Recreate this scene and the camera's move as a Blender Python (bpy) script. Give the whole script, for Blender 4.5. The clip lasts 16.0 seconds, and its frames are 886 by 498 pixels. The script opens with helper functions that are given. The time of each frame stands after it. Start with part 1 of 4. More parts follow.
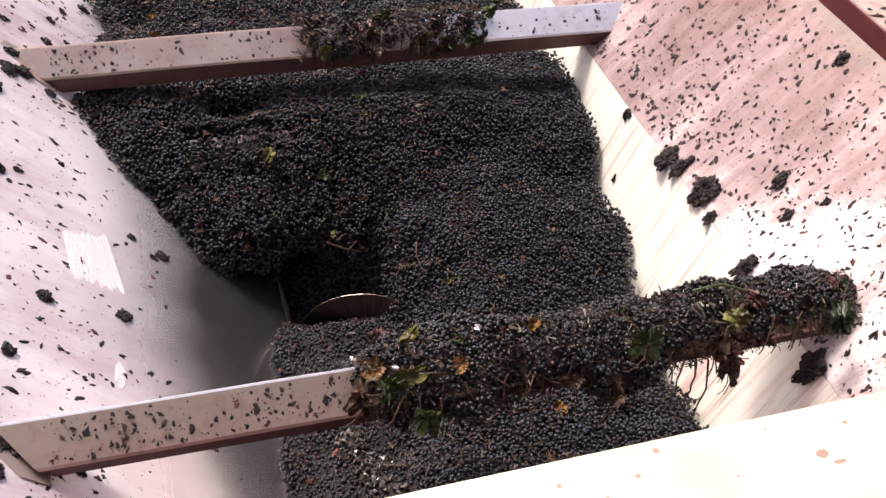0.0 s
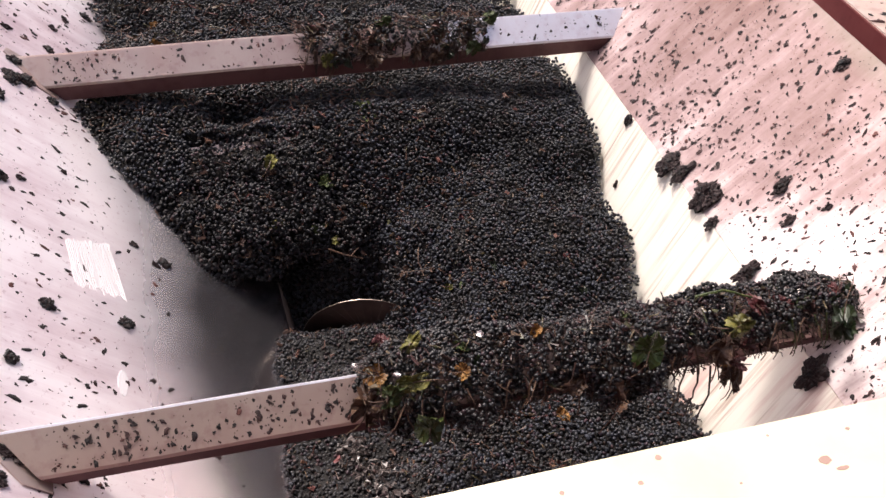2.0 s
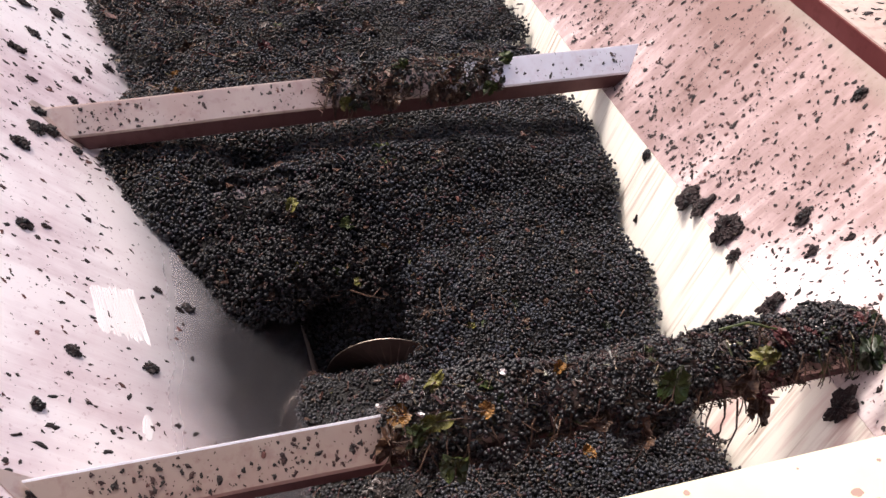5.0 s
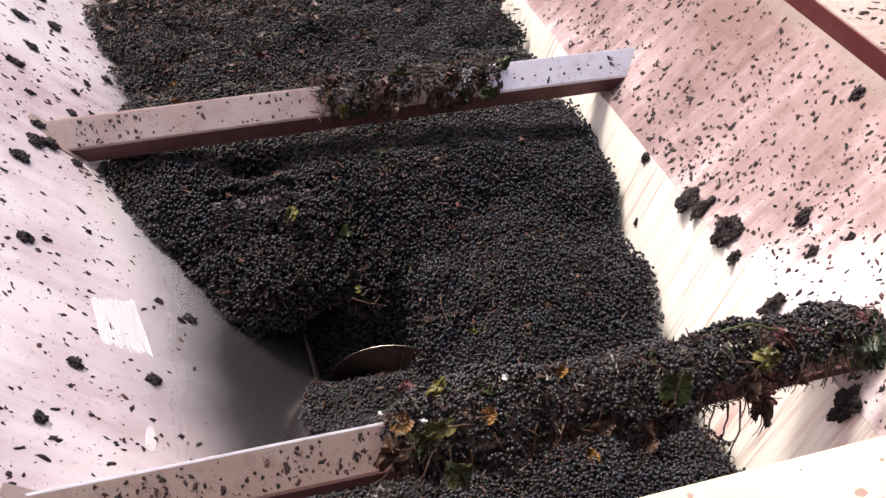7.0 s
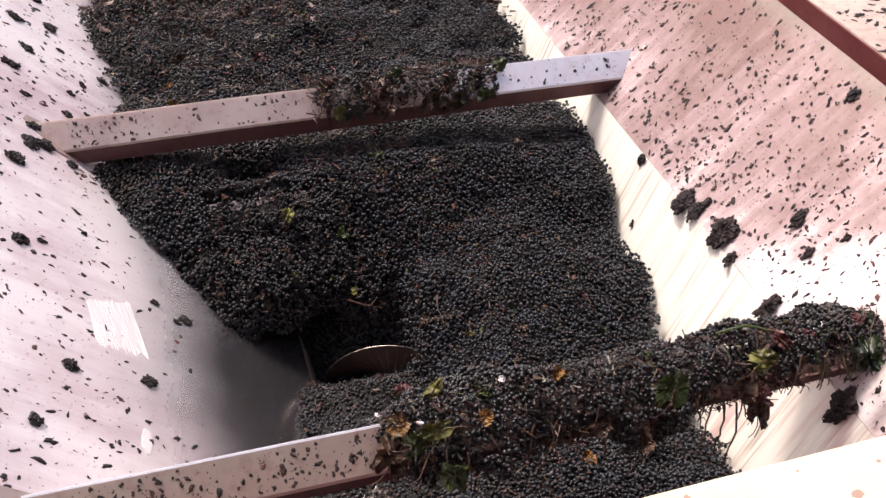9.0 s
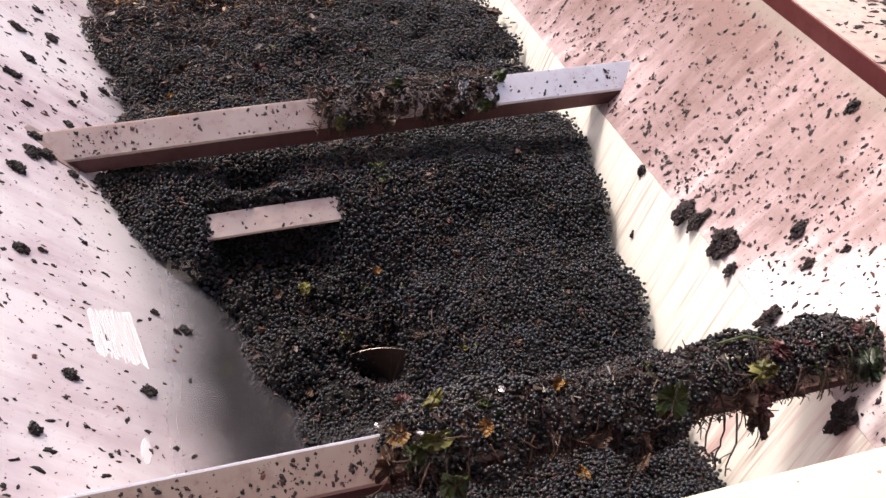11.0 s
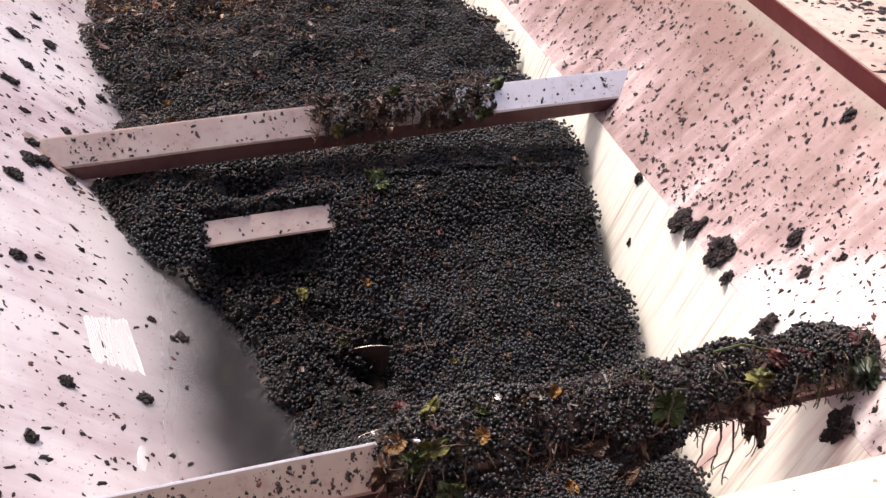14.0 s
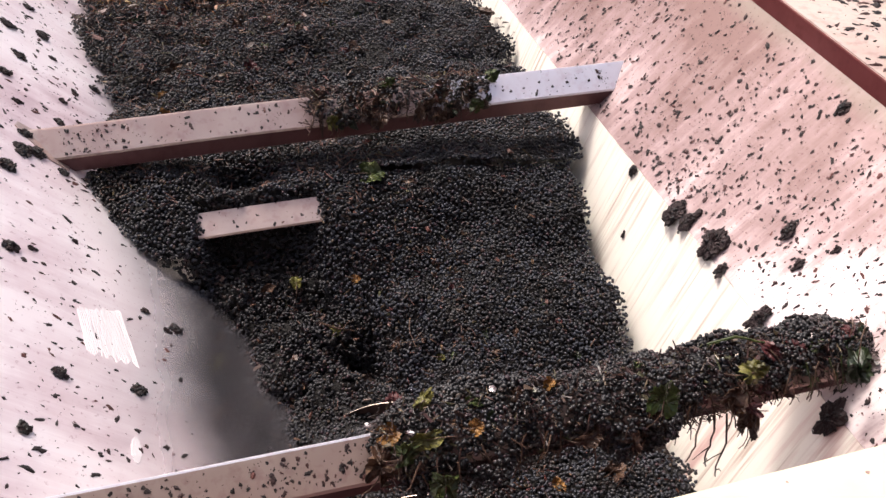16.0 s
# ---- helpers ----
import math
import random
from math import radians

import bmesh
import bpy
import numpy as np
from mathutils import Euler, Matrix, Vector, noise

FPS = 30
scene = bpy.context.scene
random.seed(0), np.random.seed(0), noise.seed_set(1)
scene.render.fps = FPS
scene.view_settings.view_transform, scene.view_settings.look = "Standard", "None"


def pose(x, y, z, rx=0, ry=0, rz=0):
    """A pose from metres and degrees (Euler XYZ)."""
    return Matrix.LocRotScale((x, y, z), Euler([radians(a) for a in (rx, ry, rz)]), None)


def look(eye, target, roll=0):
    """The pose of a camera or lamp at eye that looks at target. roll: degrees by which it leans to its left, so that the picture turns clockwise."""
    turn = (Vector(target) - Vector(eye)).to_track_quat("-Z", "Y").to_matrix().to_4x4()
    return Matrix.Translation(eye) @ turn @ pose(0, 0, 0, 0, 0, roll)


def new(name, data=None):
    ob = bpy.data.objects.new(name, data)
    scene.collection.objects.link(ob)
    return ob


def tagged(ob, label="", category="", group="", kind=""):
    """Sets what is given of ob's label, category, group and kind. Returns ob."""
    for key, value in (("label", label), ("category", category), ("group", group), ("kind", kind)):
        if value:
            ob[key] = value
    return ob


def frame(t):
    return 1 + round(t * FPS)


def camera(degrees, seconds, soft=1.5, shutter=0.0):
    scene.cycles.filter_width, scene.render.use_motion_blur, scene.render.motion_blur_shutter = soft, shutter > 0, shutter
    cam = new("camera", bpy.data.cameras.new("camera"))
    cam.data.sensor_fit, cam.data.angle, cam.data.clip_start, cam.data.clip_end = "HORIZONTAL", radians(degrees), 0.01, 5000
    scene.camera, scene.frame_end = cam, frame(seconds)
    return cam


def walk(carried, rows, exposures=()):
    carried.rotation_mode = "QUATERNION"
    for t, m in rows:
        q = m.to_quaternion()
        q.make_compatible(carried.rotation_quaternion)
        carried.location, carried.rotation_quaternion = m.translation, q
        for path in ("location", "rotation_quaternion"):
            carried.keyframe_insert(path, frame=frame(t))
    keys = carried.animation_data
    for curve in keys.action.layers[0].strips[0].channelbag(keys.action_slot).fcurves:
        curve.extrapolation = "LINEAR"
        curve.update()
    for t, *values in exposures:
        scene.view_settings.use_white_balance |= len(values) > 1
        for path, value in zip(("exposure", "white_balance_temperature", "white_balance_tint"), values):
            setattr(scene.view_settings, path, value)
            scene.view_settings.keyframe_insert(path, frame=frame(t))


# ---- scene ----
cam = camera(50.0, 16.0)
PATH = [
    (0, (0.012, -0.004, 1.298), (0.539, 1.354, -0.072), 6.6),
    (0.5, (0.012, -0.003, 1.298), (0.539, 1.354, -0.074), 6.6),
    (1, (0.012, -0.004, 1.298), (0.536, 1.355, -0.072), 6.4),
    (1.5, (0.013, -0.003, 1.3), (0.536, 1.358, -0.069), 6.3),
    (2, (0.012, -0.003, 1.301), (0.537, 1.364, -0.062), 6.3),
    (2.5, (0.012, -0.002, 1.302), (0.537, 1.378, -0.047), 6.2),
    (3, (0.016, -0.005, 1.304), (0.524, 1.406, -0.019), 5.2),
    (3.5, (0.013, -0.007, 1.303), (0.515, 1.415, -0.01), 5.0),
    (6, (0.012, -0.008, 1.301), (0.502, 1.433, 0.004), 2.8),
    (6.5, (0.013, -0.008, 1.303), (0.504, 1.435, 0.008), 2.7),
    (7, (0.015, -0.009, 1.303), (0.507, 1.435, 0.009), 2.6),
    (7.5, (0.013, -0.009, 1.304), (0.507, 1.435, 0.011), 2.7),
    (8, (0.014, -0.009, 1.302), (0.511, 1.436, 0.012), 2.7),
    (8.5, (0.013, -0.008, 1.303), (0.514, 1.434, 0.011), 2.9),
    (9, (0.014, -0.008, 1.302), (0.515, 1.435, 0.012), 2.8),
    (9.5, (0.014, -0.009, 1.303), (0.513, 1.44, 0.018), 2.7),
    (12, (0.012, -0.01, 1.301), (0.521, 1.453, 0.036), 3.0),
    (12.5, (0.012, -0.01, 1.302), (0.521, 1.456, 0.041), 3.0),
    (13, (0.012, -0.01, 1.302), (0.526, 1.455, 0.042), 3.2),
    (13.5, (0.013, -0.009, 1.304), (0.527, 1.453, 0.041), 3.2),
    (14, (0.014, -0.01, 1.304), (0.526, 1.455, 0.042), 3.1),
    (14.5, (0.012, -0.01, 1.302), (0.525, 1.457, 0.044), 3.1),
    (15, (0.013, -0.009, 1.304), (0.526, 1.457, 0.044), 3.1),
    (15.5, (0.013, -0.012, 1.301), (0.531, 1.451, 0.039), 3.2),
    (16, (0.014, -0.01, 1.302), (0.535, 1.442, 0.029), 3.5),
]
walk(cam, [(t, look(eye, target, roll)) for t, eye, target, roll in PATH], [(0, 0.49, 6500, 14), (16, 0.49, 6500, 14)])

# ---- light ----
world = bpy.data.worlds.new("sky")
scene.world = world
world.use_nodes = True
wn = world.node_tree.nodes
sky = wn.new("ShaderNodeTexSky")
sky.sky_type, sky.sun_disc = "NISHITA", False
SUN_EL, SUN_AZ = 58.0, -22.0          # degrees; azimuth clockwise from +y
sky.sun_elevation, sky.sun_rotation = radians(SUN_EL), radians(SUN_AZ)
sky.dust_density, sky.air_density = 9.0, 0.8
wn["Background"].inputs["Strength"].default_value = 0.15
world.node_tree.links.new(sky.outputs[0], wn["Background"].inputs["Color"])
sun_dir = Vector((math.sin(radians(SUN_AZ)) * math.cos(radians(SUN_EL)), math.cos(radians(SUN_AZ)) * math.cos(radians(SUN_EL)), math.sin(radians(SUN_EL))))
sun = new("sun", bpy.data.lights.new("sun", "SUN"))
sun.data.energy, sun.data.angle, sun.data.color = 3.0, radians(11), (1.0, 0.95, 0.88)
sun.matrix_world = look(sun_dir * 20, (0, 0, 0))


# ---- materials ----
def mat(name, color, rough=0.5, metal=0.0, spec=0.5):
    m = bpy.data.materials.new(name)
    m.use_nodes = True
    b = m.node_tree.nodes["Principled BSDF"]
    b.inputs["Base Color"].default_value = (*color, 1)
    b.inputs["Roughness"].default_value = rough
    b.inputs["Metallic"].default_value = metal
    b.inputs["Specular IOR Level"].default_value = spec
    return m, m.node_tree.nodes, m.node_tree.links, b


def noise_node(n, l, scale, stretch=(1, 1, 1), detail=4, coord="Object", rough=0.6):
    tc, mp, nz = n.new("ShaderNodeTexCoord"), n.new("ShaderNodeMapping"), n.new("ShaderNodeTexNoise")
    mp.inputs["Scale"].default_value = stretch
    nz.inputs["Scale"].default_value, nz.inputs["Detail"].default_value, nz.inputs["Roughness"].default_value = scale, detail, rough
    l.new(tc.outputs[coord], mp.inputs[0])
    l.new(mp.outputs[0], nz.inputs["Vector"])
    return nz.outputs["Fac"]


def ramp(n, l, fac, stops):
    r = n.new("ShaderNodeValToRGB")
    while len(r.color_ramp.elements) < len(stops):
        r.color_ramp.elements.new(0.5)
    for e, (p, c) in zip(r.color_ramp.elements, stops):
        e.position, e.color = p, (*c, 1)
    l.new(fac, r.inputs[0])
    return r.outputs[0]


def mixed(n, l, fac, a, b, mode="MIX"):
    x = n.new("ShaderNodeMix")
    x.data_type, x.blend_type = "RGBA", mode
    for s, v in ((0, fac), (6, a), (7, b)):
        if isinstance(v, (int, float)):
            x.inputs[s].default_value = v
        elif isinstance(v, tuple):
            x.inputs[s].default_value = (*v, 1)
        else:
            l.new(v, x.inputs[s])
    return x.outputs[2]


def bump(n, l, b, fac, strength, dist):
    bp = n.new("ShaderNodeBump")
    bp.inputs["Strength"].default_value, bp.inputs["Distance"].default_value = strength, dist
    l.new(fac, bp.inputs["Height"])
    l.new(bp.outputs[0], b.inputs["Normal"])


def steel(name, clean, stain, amount, streak=(1.2, 14, 1.2), rough=0.3, metal=0.75, speckle=0.6, dents=0.1):
    """Brushed steel sheet with dried grape juice over it."""
    m, n, l, b = mat(name, clean, rough, metal)
    big = noise_node(n, l, 2.2, (1, 1, 1), 5)
    run = noise_node(n, l, 2.6, streak, 4)
    fine = noise_node(n, l, 40, (1, 1, 1), 3)
    cover = ramp(n, l, big, [(max(0.0, 0.62 - amount * 0.4), (0, 0, 0)), (0.78 - amount * 0.2, (1, 1, 1))])
    streaks = ramp(n, l, run, [(0.30, (0.5, 0.5, 0.5)), (0.70, (1, 1, 1))])
    fac = mixed(n, l, 0.75, cover, streaks, "MULTIPLY")
    col = mixed(n, l, fac, clean, stain)
    spots = ramp(n, l, fine, [(0.30, (0.75, 0.62, 0.64)), (0.48, (1, 1, 1))])
    l.new(mixed(n, l, speckle, col, spots, "MULTIPLY"), b.inputs["Base Color"])
    l.new(ramp(n, l, run, [(0.3, (rough - 0.03,) * 3), (0.7, (rough + 0.06,) * 3)]), b.inputs["Roughness"])
    if dents:
        bump(n, l, b, noise_node(n, l, 60, (1, 1, 1), 3), dents, 0.002)
    return m


def sums(n, l, *terms):
    """A weighted sum of node outputs: (output, weight) pairs and plain numbers."""
    total = None
    for term in terms:
        m = n.new("ShaderNodeMath")
        m.operation = "MULTIPLY_ADD"
        if isinstance(term, tuple):
            l.new(term[0], m.inputs[0])
            m.inputs[1].default_value = term[1]
        else:
            m.inputs[0].default_value, m.inputs[1].default_value = term, 1.0
        if total is None:
            m.inputs[2].default_value = 0.0
        else:
            l.new(total, m.inputs[2])
        total = m.outputs[0]
    return total


def along(n, l, axis, lo, hi):
    """0 at lo, 1 at hi, along an axis of the thing."""
    tc, xyz, mr = n.new("ShaderNodeTexCoord"), n.new("ShaderNodeSeparateXYZ"), n.new("ShaderNodeMapRange")
    mr.interpolation_type = "SMOOTHSTEP"
    l.new(tc.outputs["Object"], xyz.inputs[0])
    l.new(xyz.outputs[axis], mr.inputs[0])
    mr.inputs[1].default_value, mr.inputs[2].default_value = lo, hi
    return mr.outputs[0]


def juice_wall(name):
    """Steel sheet with juice dried on it in washes and runs down the slope, darker towards the top, paler near the
    front.
    """
    m, n, l, b = mat(name, (0.5, 0.4, 0.4), 0.42, 0.25)
    wash = noise_node(n, l, 3.2, (1, 1.3, 1), 6)
    runs = noise_node(n, l, 3.0, (0.9, 9, 0.9), 5)
    hair = noise_node(n, l, 5.0, (1.0, 46, 1.0), 3)
    blots = noise_node(n, l, 26, (1, 1, 1), 4)
    stain = sums(n, l, (along(n, l, "Z", -0.08, 0.24), 0.44), (wash, 1.6), (runs, 0.8), (hair, 0.2), (blots, 0.3), (along(n, l, "Y", 1.55, 1.16), -0.42), -0.98)
    col = ramp(n, l, stain, [(0.08, (0.70, 0.61, 0.605)), (0.36, (0.40, 0.300, 0.298)), (0.60, (0.265, 0.180, 0.178)), (0.95, (0.165, 0.095, 0.086))])
    # greyer, darker band under the riser: the riser's cast shadow painted in
    riser_shade = sums(n, l, (along(n, l, "Z", 0.215, 0.29), 1.0), (wash, 1.4), -0.85)
    col = mixed(n, l, ramp(n, l, riser_shade, [(0.30, (0, 0, 0)), (0.95, (0.75, 0.75, 0.75))]), col, (0.20, 0.165, 0.14))
    dots = ramp(n, l, noise_node(n, l, 95, (1, 1, 1), 3), [(0.28, (0.55, 0.42, 0.44)), (0.40, (1, 1, 1))])
    l.new(mixed(n, l, 0.7, col, dots, "MULTIPLY"), b.inputs["Base Color"])
    l.new(ramp(n, l, wash, [(0.3, (0.34,) * 3), (0.7, (0.55,) * 3)]), b.inputs["Roughness"])
    bump(n, l, b, noise_node(n, l, 60, (1, 1, 1), 4), 0.15, 0.002)
    return m


def polished_wall(name):
    """Steel sheet under a pale dried film, polished bare low down where the grapes slide."""
    m, n, l, b = mat(name, (0.8, 0.75, 0.77), 0.3, 0.5)
    wash = noise_node(n, l, 2.6, (1, 1.2, 1), 5)
    runs = noise_node(n, l, 2.6, (1.0, 8, 1.0), 4)
    hair = noise_node(n, l, 6.0, (1.0, 60, 1.0), 3)
    stain = sums(n, l, (wash, 1.5), (runs, 0.7), (hair, 0.2), -0.78)
    film = ramp(n, l, stain, [(0.25, (0.81, 0.745, 0.77)), (0.55, (0.66, 0.55, 0.585)), (0.85, (0.47, 0.335, 0.375))])
    bare = ramp(n, l, sums(n, l, (along(n, l, "Z", 0.0, -0.33), 1.0), (wash, 0.5), -0.25), [(0.05, (0, 0, 0)), (0.90, (1, 1, 1))])
    col = mixed(n, l, bare, film, (0.74, 0.71, 0.76))
    dots = ramp(n, l, noise_node(n, l, 95, (1, 1, 1), 3), [(0.28, (0.60, 0.46, 0.50)), (0.38, (1, 1, 1))])
    l.new(mixed(n, l, 0.6, col, dots, "MULTIPLY"), b.inputs["Base Color"])
    l.new(mixed(n, l, bare, (0.42, 0.42, 0.42), (0.97, 0.97, 0.97)), b.inputs["Metallic"])
    l.new(mixed(n, l, bare, (0.36, 0.36, 0.36), (0.18, 0.18, 0.18)), b.inputs["Roughness"])
    return m


STEEL_LEFT = polished_wall("stained_steel_left")
STEEL_RIGHT = juice_wall("stained_steel_right")
STEEL_LOWER, n, l, b = mat("streaked_cream_steel", (0.95, 0.92, 0.85), 0.40, 0.05)
thin = ramp(n, l, noise_node(n, l, 2.4, (1.0, 42, 1.0), 3), [(0.50, (0, 0, 0)), (0.67, (1, 1, 1))])
broad = ramp(n, l, noise_node(n, l, 3.0, (1.0, 5, 1.0), 4), [(0.40, (0.15, 0.15, 0.15)), (0.65, (0.8, 0.8, 0.8))])
l.new(mixed(n, l, mixed(n, l, 1.0, thin, broad, "MULTIPLY"), (0.84, 0.795, 0.715), (0.36, 0.245, 0.175)), b.inputs["Base Color"])
juice = mixed(n, l, 1.0, ramp(n, l, noise_node(n, l, 2.1, (1.0, 9, 1.0), 4), [(0.50, (0, 0, 0)), (0.68, (0.7, 0.7, 0.7))]), along(n, l, "Y", 1.35, 1.05), "MULTIPLY")
l.new(mixed(n, l, juice, b.inputs["Base Color"].links[0].from_socket, (0.50, 0.25, 0.23)), b.inputs["Base Color"])
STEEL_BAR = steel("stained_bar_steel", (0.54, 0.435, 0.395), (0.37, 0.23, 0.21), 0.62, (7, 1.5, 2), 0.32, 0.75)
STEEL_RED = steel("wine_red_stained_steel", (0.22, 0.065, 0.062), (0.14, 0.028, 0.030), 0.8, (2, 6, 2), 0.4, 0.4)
PAINT_RIM, n, l, b = mat("cream_rim", (0.82, 0.78, 0.66), 0.4, 0.1)
l.new(mixed(n, l, 0.5, (0.64, 0.60, 0.455), ramp(n, l, noise_node(n, l, 5, (1, 1, 1), 6), [(0.35, (0.8, 0.74, 0.6)), (0.6, (1, 1, 1))]), "MULTIPLY"), b.inputs["Base Color"])
STEEL_RIM = steel("debris_strewn_steel", (0.50, 0.42, 0.37), (0.36, 0.25, 0.22), 0.6, (2, 2, 2), 0.5, 0.3)
# near-black steel for the trough sheet
STEEL_TROUGH = steel("dark_trough_steel", (0.05, 0.038, 0.037), (0.02, 0.011, 0.011), 0.8, (2, 6, 2), 0.55, 0.3)
# wine-red steel; the shade of lips and end wall is put into its colour
STEEL_LIP = steel("wine_red_steel_with_shade", (0.15, 0.075, 0.075), (0.07, 0.026, 0.028), 0.8, (6, 2, 2), 0.42, 0.5)
BLADE, n, l, b = mat("worn_auger_steel", (0.05, 0.033, 0.027), 0.6, 0.1, 0.3)
l.new(ramp(n, l, noise_node(n, l, 14, (1, 1, 1), 5), [(0.3, (0.030, 0.017, 0.014)), (0.7, (0.075, 0.048, 0.040))]), b.inputs["Base Color"])
BLADE_EDGE, _, _, _ = mat("polished_blade_edge", (0.26, 0.22, 0.19), 0.42, 0.95)
# paler bar steel: sky reflection and ridge highlight painted as colour
STEEL_SHEEN = steel("bar_steel_with_sky_sheen", (0.86, 0.84, 0.90), (0.72, 0.62, 0.66), 0.4, (7, 1.5, 2), 0.30, 0.6, 0.4)
SCRAPE, n, l, b = mat("scraped_clean_steel", (0.70, 0.67, 0.69), 0.5, 0.2)


def grape_material(name, dark, bloom, gloss=0.42, rough=(0.40, 0.72)):
    m, n, l, b = mat(name, dark, 0.45, 0.0, gloss)
    g = n.new("ShaderNodeNewGeometry")
    col = ramp(n, l, g.outputs["Random Per Island"], [(0.0, dark), (0.45, bloom), (0.8, (bloom[0] * 0.7, bloom[1] * 0.75, bloom[2] * 0.9)), (0.93, (0.030, 0.011, 0.015)), (1.0, (0.05, 0.035, 0.02))])
    mott = ramp(n, l, noise_node(n, l, 160, (1, 1, 1), 3), [(0.35, (0.35, 0.35, 0.38)), (0.65, (1.25, 1.25, 1.3))])
    matted = ramp(n, l, noise_node(n, l, 11, (1, 1, 1), 4), [(0.36, (0.40, 0.31, 0.27)), (0.50, (0.90, 0.89, 0.90)), (0.66, (1.22, 1.26, 1.34))])
    l.new(mixed(n, l, 1.0, mixed(n, l, 0.8, col, mott, "MULTIPLY"), matted, "MULTIPLY"), b.inputs["Base Color"])
    l.new(ramp(n, l, noise_node(n, l, 35, (1, 1, 1), 3), [(0.35, (rough[0],) * 3), (0.65, (rough[1],) * 3)]), b.inputs["Roughness"])
    return m


GRAPE = grape_material("blue_black_grape", (0.0062, 0.0065, 0.0078), (0.0215, 0.0238, 0.0296))
# darker grape: crushed ones, and clumps with the hollow's shade in their colour
GRAPE_DARK = grape_material("darker_grape", (0.0056, 0.0053, 0.0054), (0.0186, 0.0186, 0.0202), 0.40, (0.42, 0.72))
GRAPE_SHINY = grape_material("juice_wet_grape", (0.0034, 0.0032, 0.0036), (0.0110, 0.0112, 0.0130), 0.5, (0.34, 0.62))
MUST, n, l, b = mat("dark_must", (0.004, 0.003, 0.003), 0.6, 0.0, 0.12)
l.new(ramp(n, l, noise_node(n, l, 55, (1, 1, 1), 5), [(0.35, (0.0035, 0.0030, 0.0030)), (0.7, (0.0105, 0.0085, 0.0080))]), b.inputs["Base Color"])
bump(n, l, b, noise_node(n, l, 120, (1, 1, 1), 3), 0.6, 0.004)
SKIN, n, l, b = mat("dried_grape_skin", (0.02, 0.012, 0.016), 0.6, 0.0, 0.3)
bump(n, l, b, noise_node(n, l, 240, (1, 1, 1), 4), 0.8, 0.004)
g = n.new("ShaderNodeNewGeometry")
l.new(ramp(n, l, g.outputs["Random Per Island"], [(0.0, (0.010, 0.008, 0.009)), (0.55, (0.020, 0.012, 0.013)), (0.85, (0.045, 0.020, 0.020)), (1.0, (0.12, 0.045, 0.040))]), b.inputs["Base Color"])


def leaf_material(name, a, c, rough=0.5):
    a, c = tuple(0.72 * k for k in a), tuple(0.72 * k for k in c)
    m, n, l, b = mat(name, a, rough, 0.0, 0.4)
    l.new(ramp(n, l, noise_node(n, l, 38, (1, 1, 1), 5), [(0.32, (a[0] * 0.45, a[1] * 0.4, a[2] * 0.4)), (0.5, a), (0.72, c)]), b.inputs["Base Color"])
    bump(n, l, b, noise_node(n, l, 120, (1, 1, 1), 3), 0.4, 0.002)
    return m


LEAF_GREEN = leaf_material("green_vine_leaf", (0.035, 0.055, 0.010), (0.09, 0.10, 0.02))
LEAF_DARK = leaf_material("dark_green_vine_leaf", (0.014, 0.026, 0.010), (0.035, 0.05, 0.018), 0.35)
LEAF_GLOSSY = leaf_material("glossy_green_vine_leaf", (0.030, 0.055, 0.012), (0.055, 0.085, 0.025), 0.25)
LEAF_YELLOW = leaf_material("yellow_vine_leaf", (0.11, 0.105, 0.02), (0.23, 0.20, 0.05))
LEAF_ORANGE = leaf_material("orange_vine_leaf", (0.20, 0.09, 0.02), (0.32, 0.17, 0.04))
LEAF_RED = leaf_material("red_vine_leaf", (0.085, 0.018, 0.020), (0.14, 0.045, 0.042))
LEAF_BROWN = leaf_material("brown_vine_leaf", (0.06, 0.028, 0.016), (0.13, 0.07, 0.035))
STEM = leaf_material("grape_stem", (0.115, 0.066, 0.045), (0.22, 0.145, 0.095))
STEM_DARK = leaf_material("dark_grape_stem", (0.035, 0.016, 0.013), (0.09, 0.04, 0.03))
LITTER, n, l, b = mat("stem_and_leaf_litter", (0.1, 0.06, 0.03), 0.55)
g = n.new("ShaderNodeNewGeometry")
l.new(ramp(n, l, g.outputs["Random Per Island"], [(0.0, (0.028, 0.014, 0.010)), (0.4, (0.060, 0.027, 0.016)), (0.65, (0.070, 0.022, 0.018)), (0.8, (0.090, 0.048, 0.026)), (0.9, (0.050, 0.050, 0.015)), (1.0, (0.11, 0.024, 0.026))]), b.inputs["Base Color"])
LITTER_DARK, n, l, b = mat("wet_dark_litter", (0.04, 0.02, 0.015), 0.45)
g = n.new("ShaderNodeNewGeometry")
l.new(ramp(n, l, g.outputs["Random Per Island"], [(0.0, (0.010, 0.006, 0.005)), (0.45, (0.026, 0.012, 0.009)), (0.7, (0.040, 0.012, 0.012)), (0.85, (0.050, 0.030, 0.016)), (0.93, (0.030, 0.036, 0.008)), (1.0, (0.16, 0.12, 0.08))]), b.inputs["Base Color"])
CONCRETE, n, l, b = mat("concrete_yard", (0.35, 0.34, 0.32), 0.85)
l.new(ramp(n, l, noise_node(n, l, 0.8, (1, 1, 1), 8), [(0.3, (0.26, 0.25, 0.23)), (0.7, (0.42, 0.41, 0.38))]), b.inputs["Base Color"])


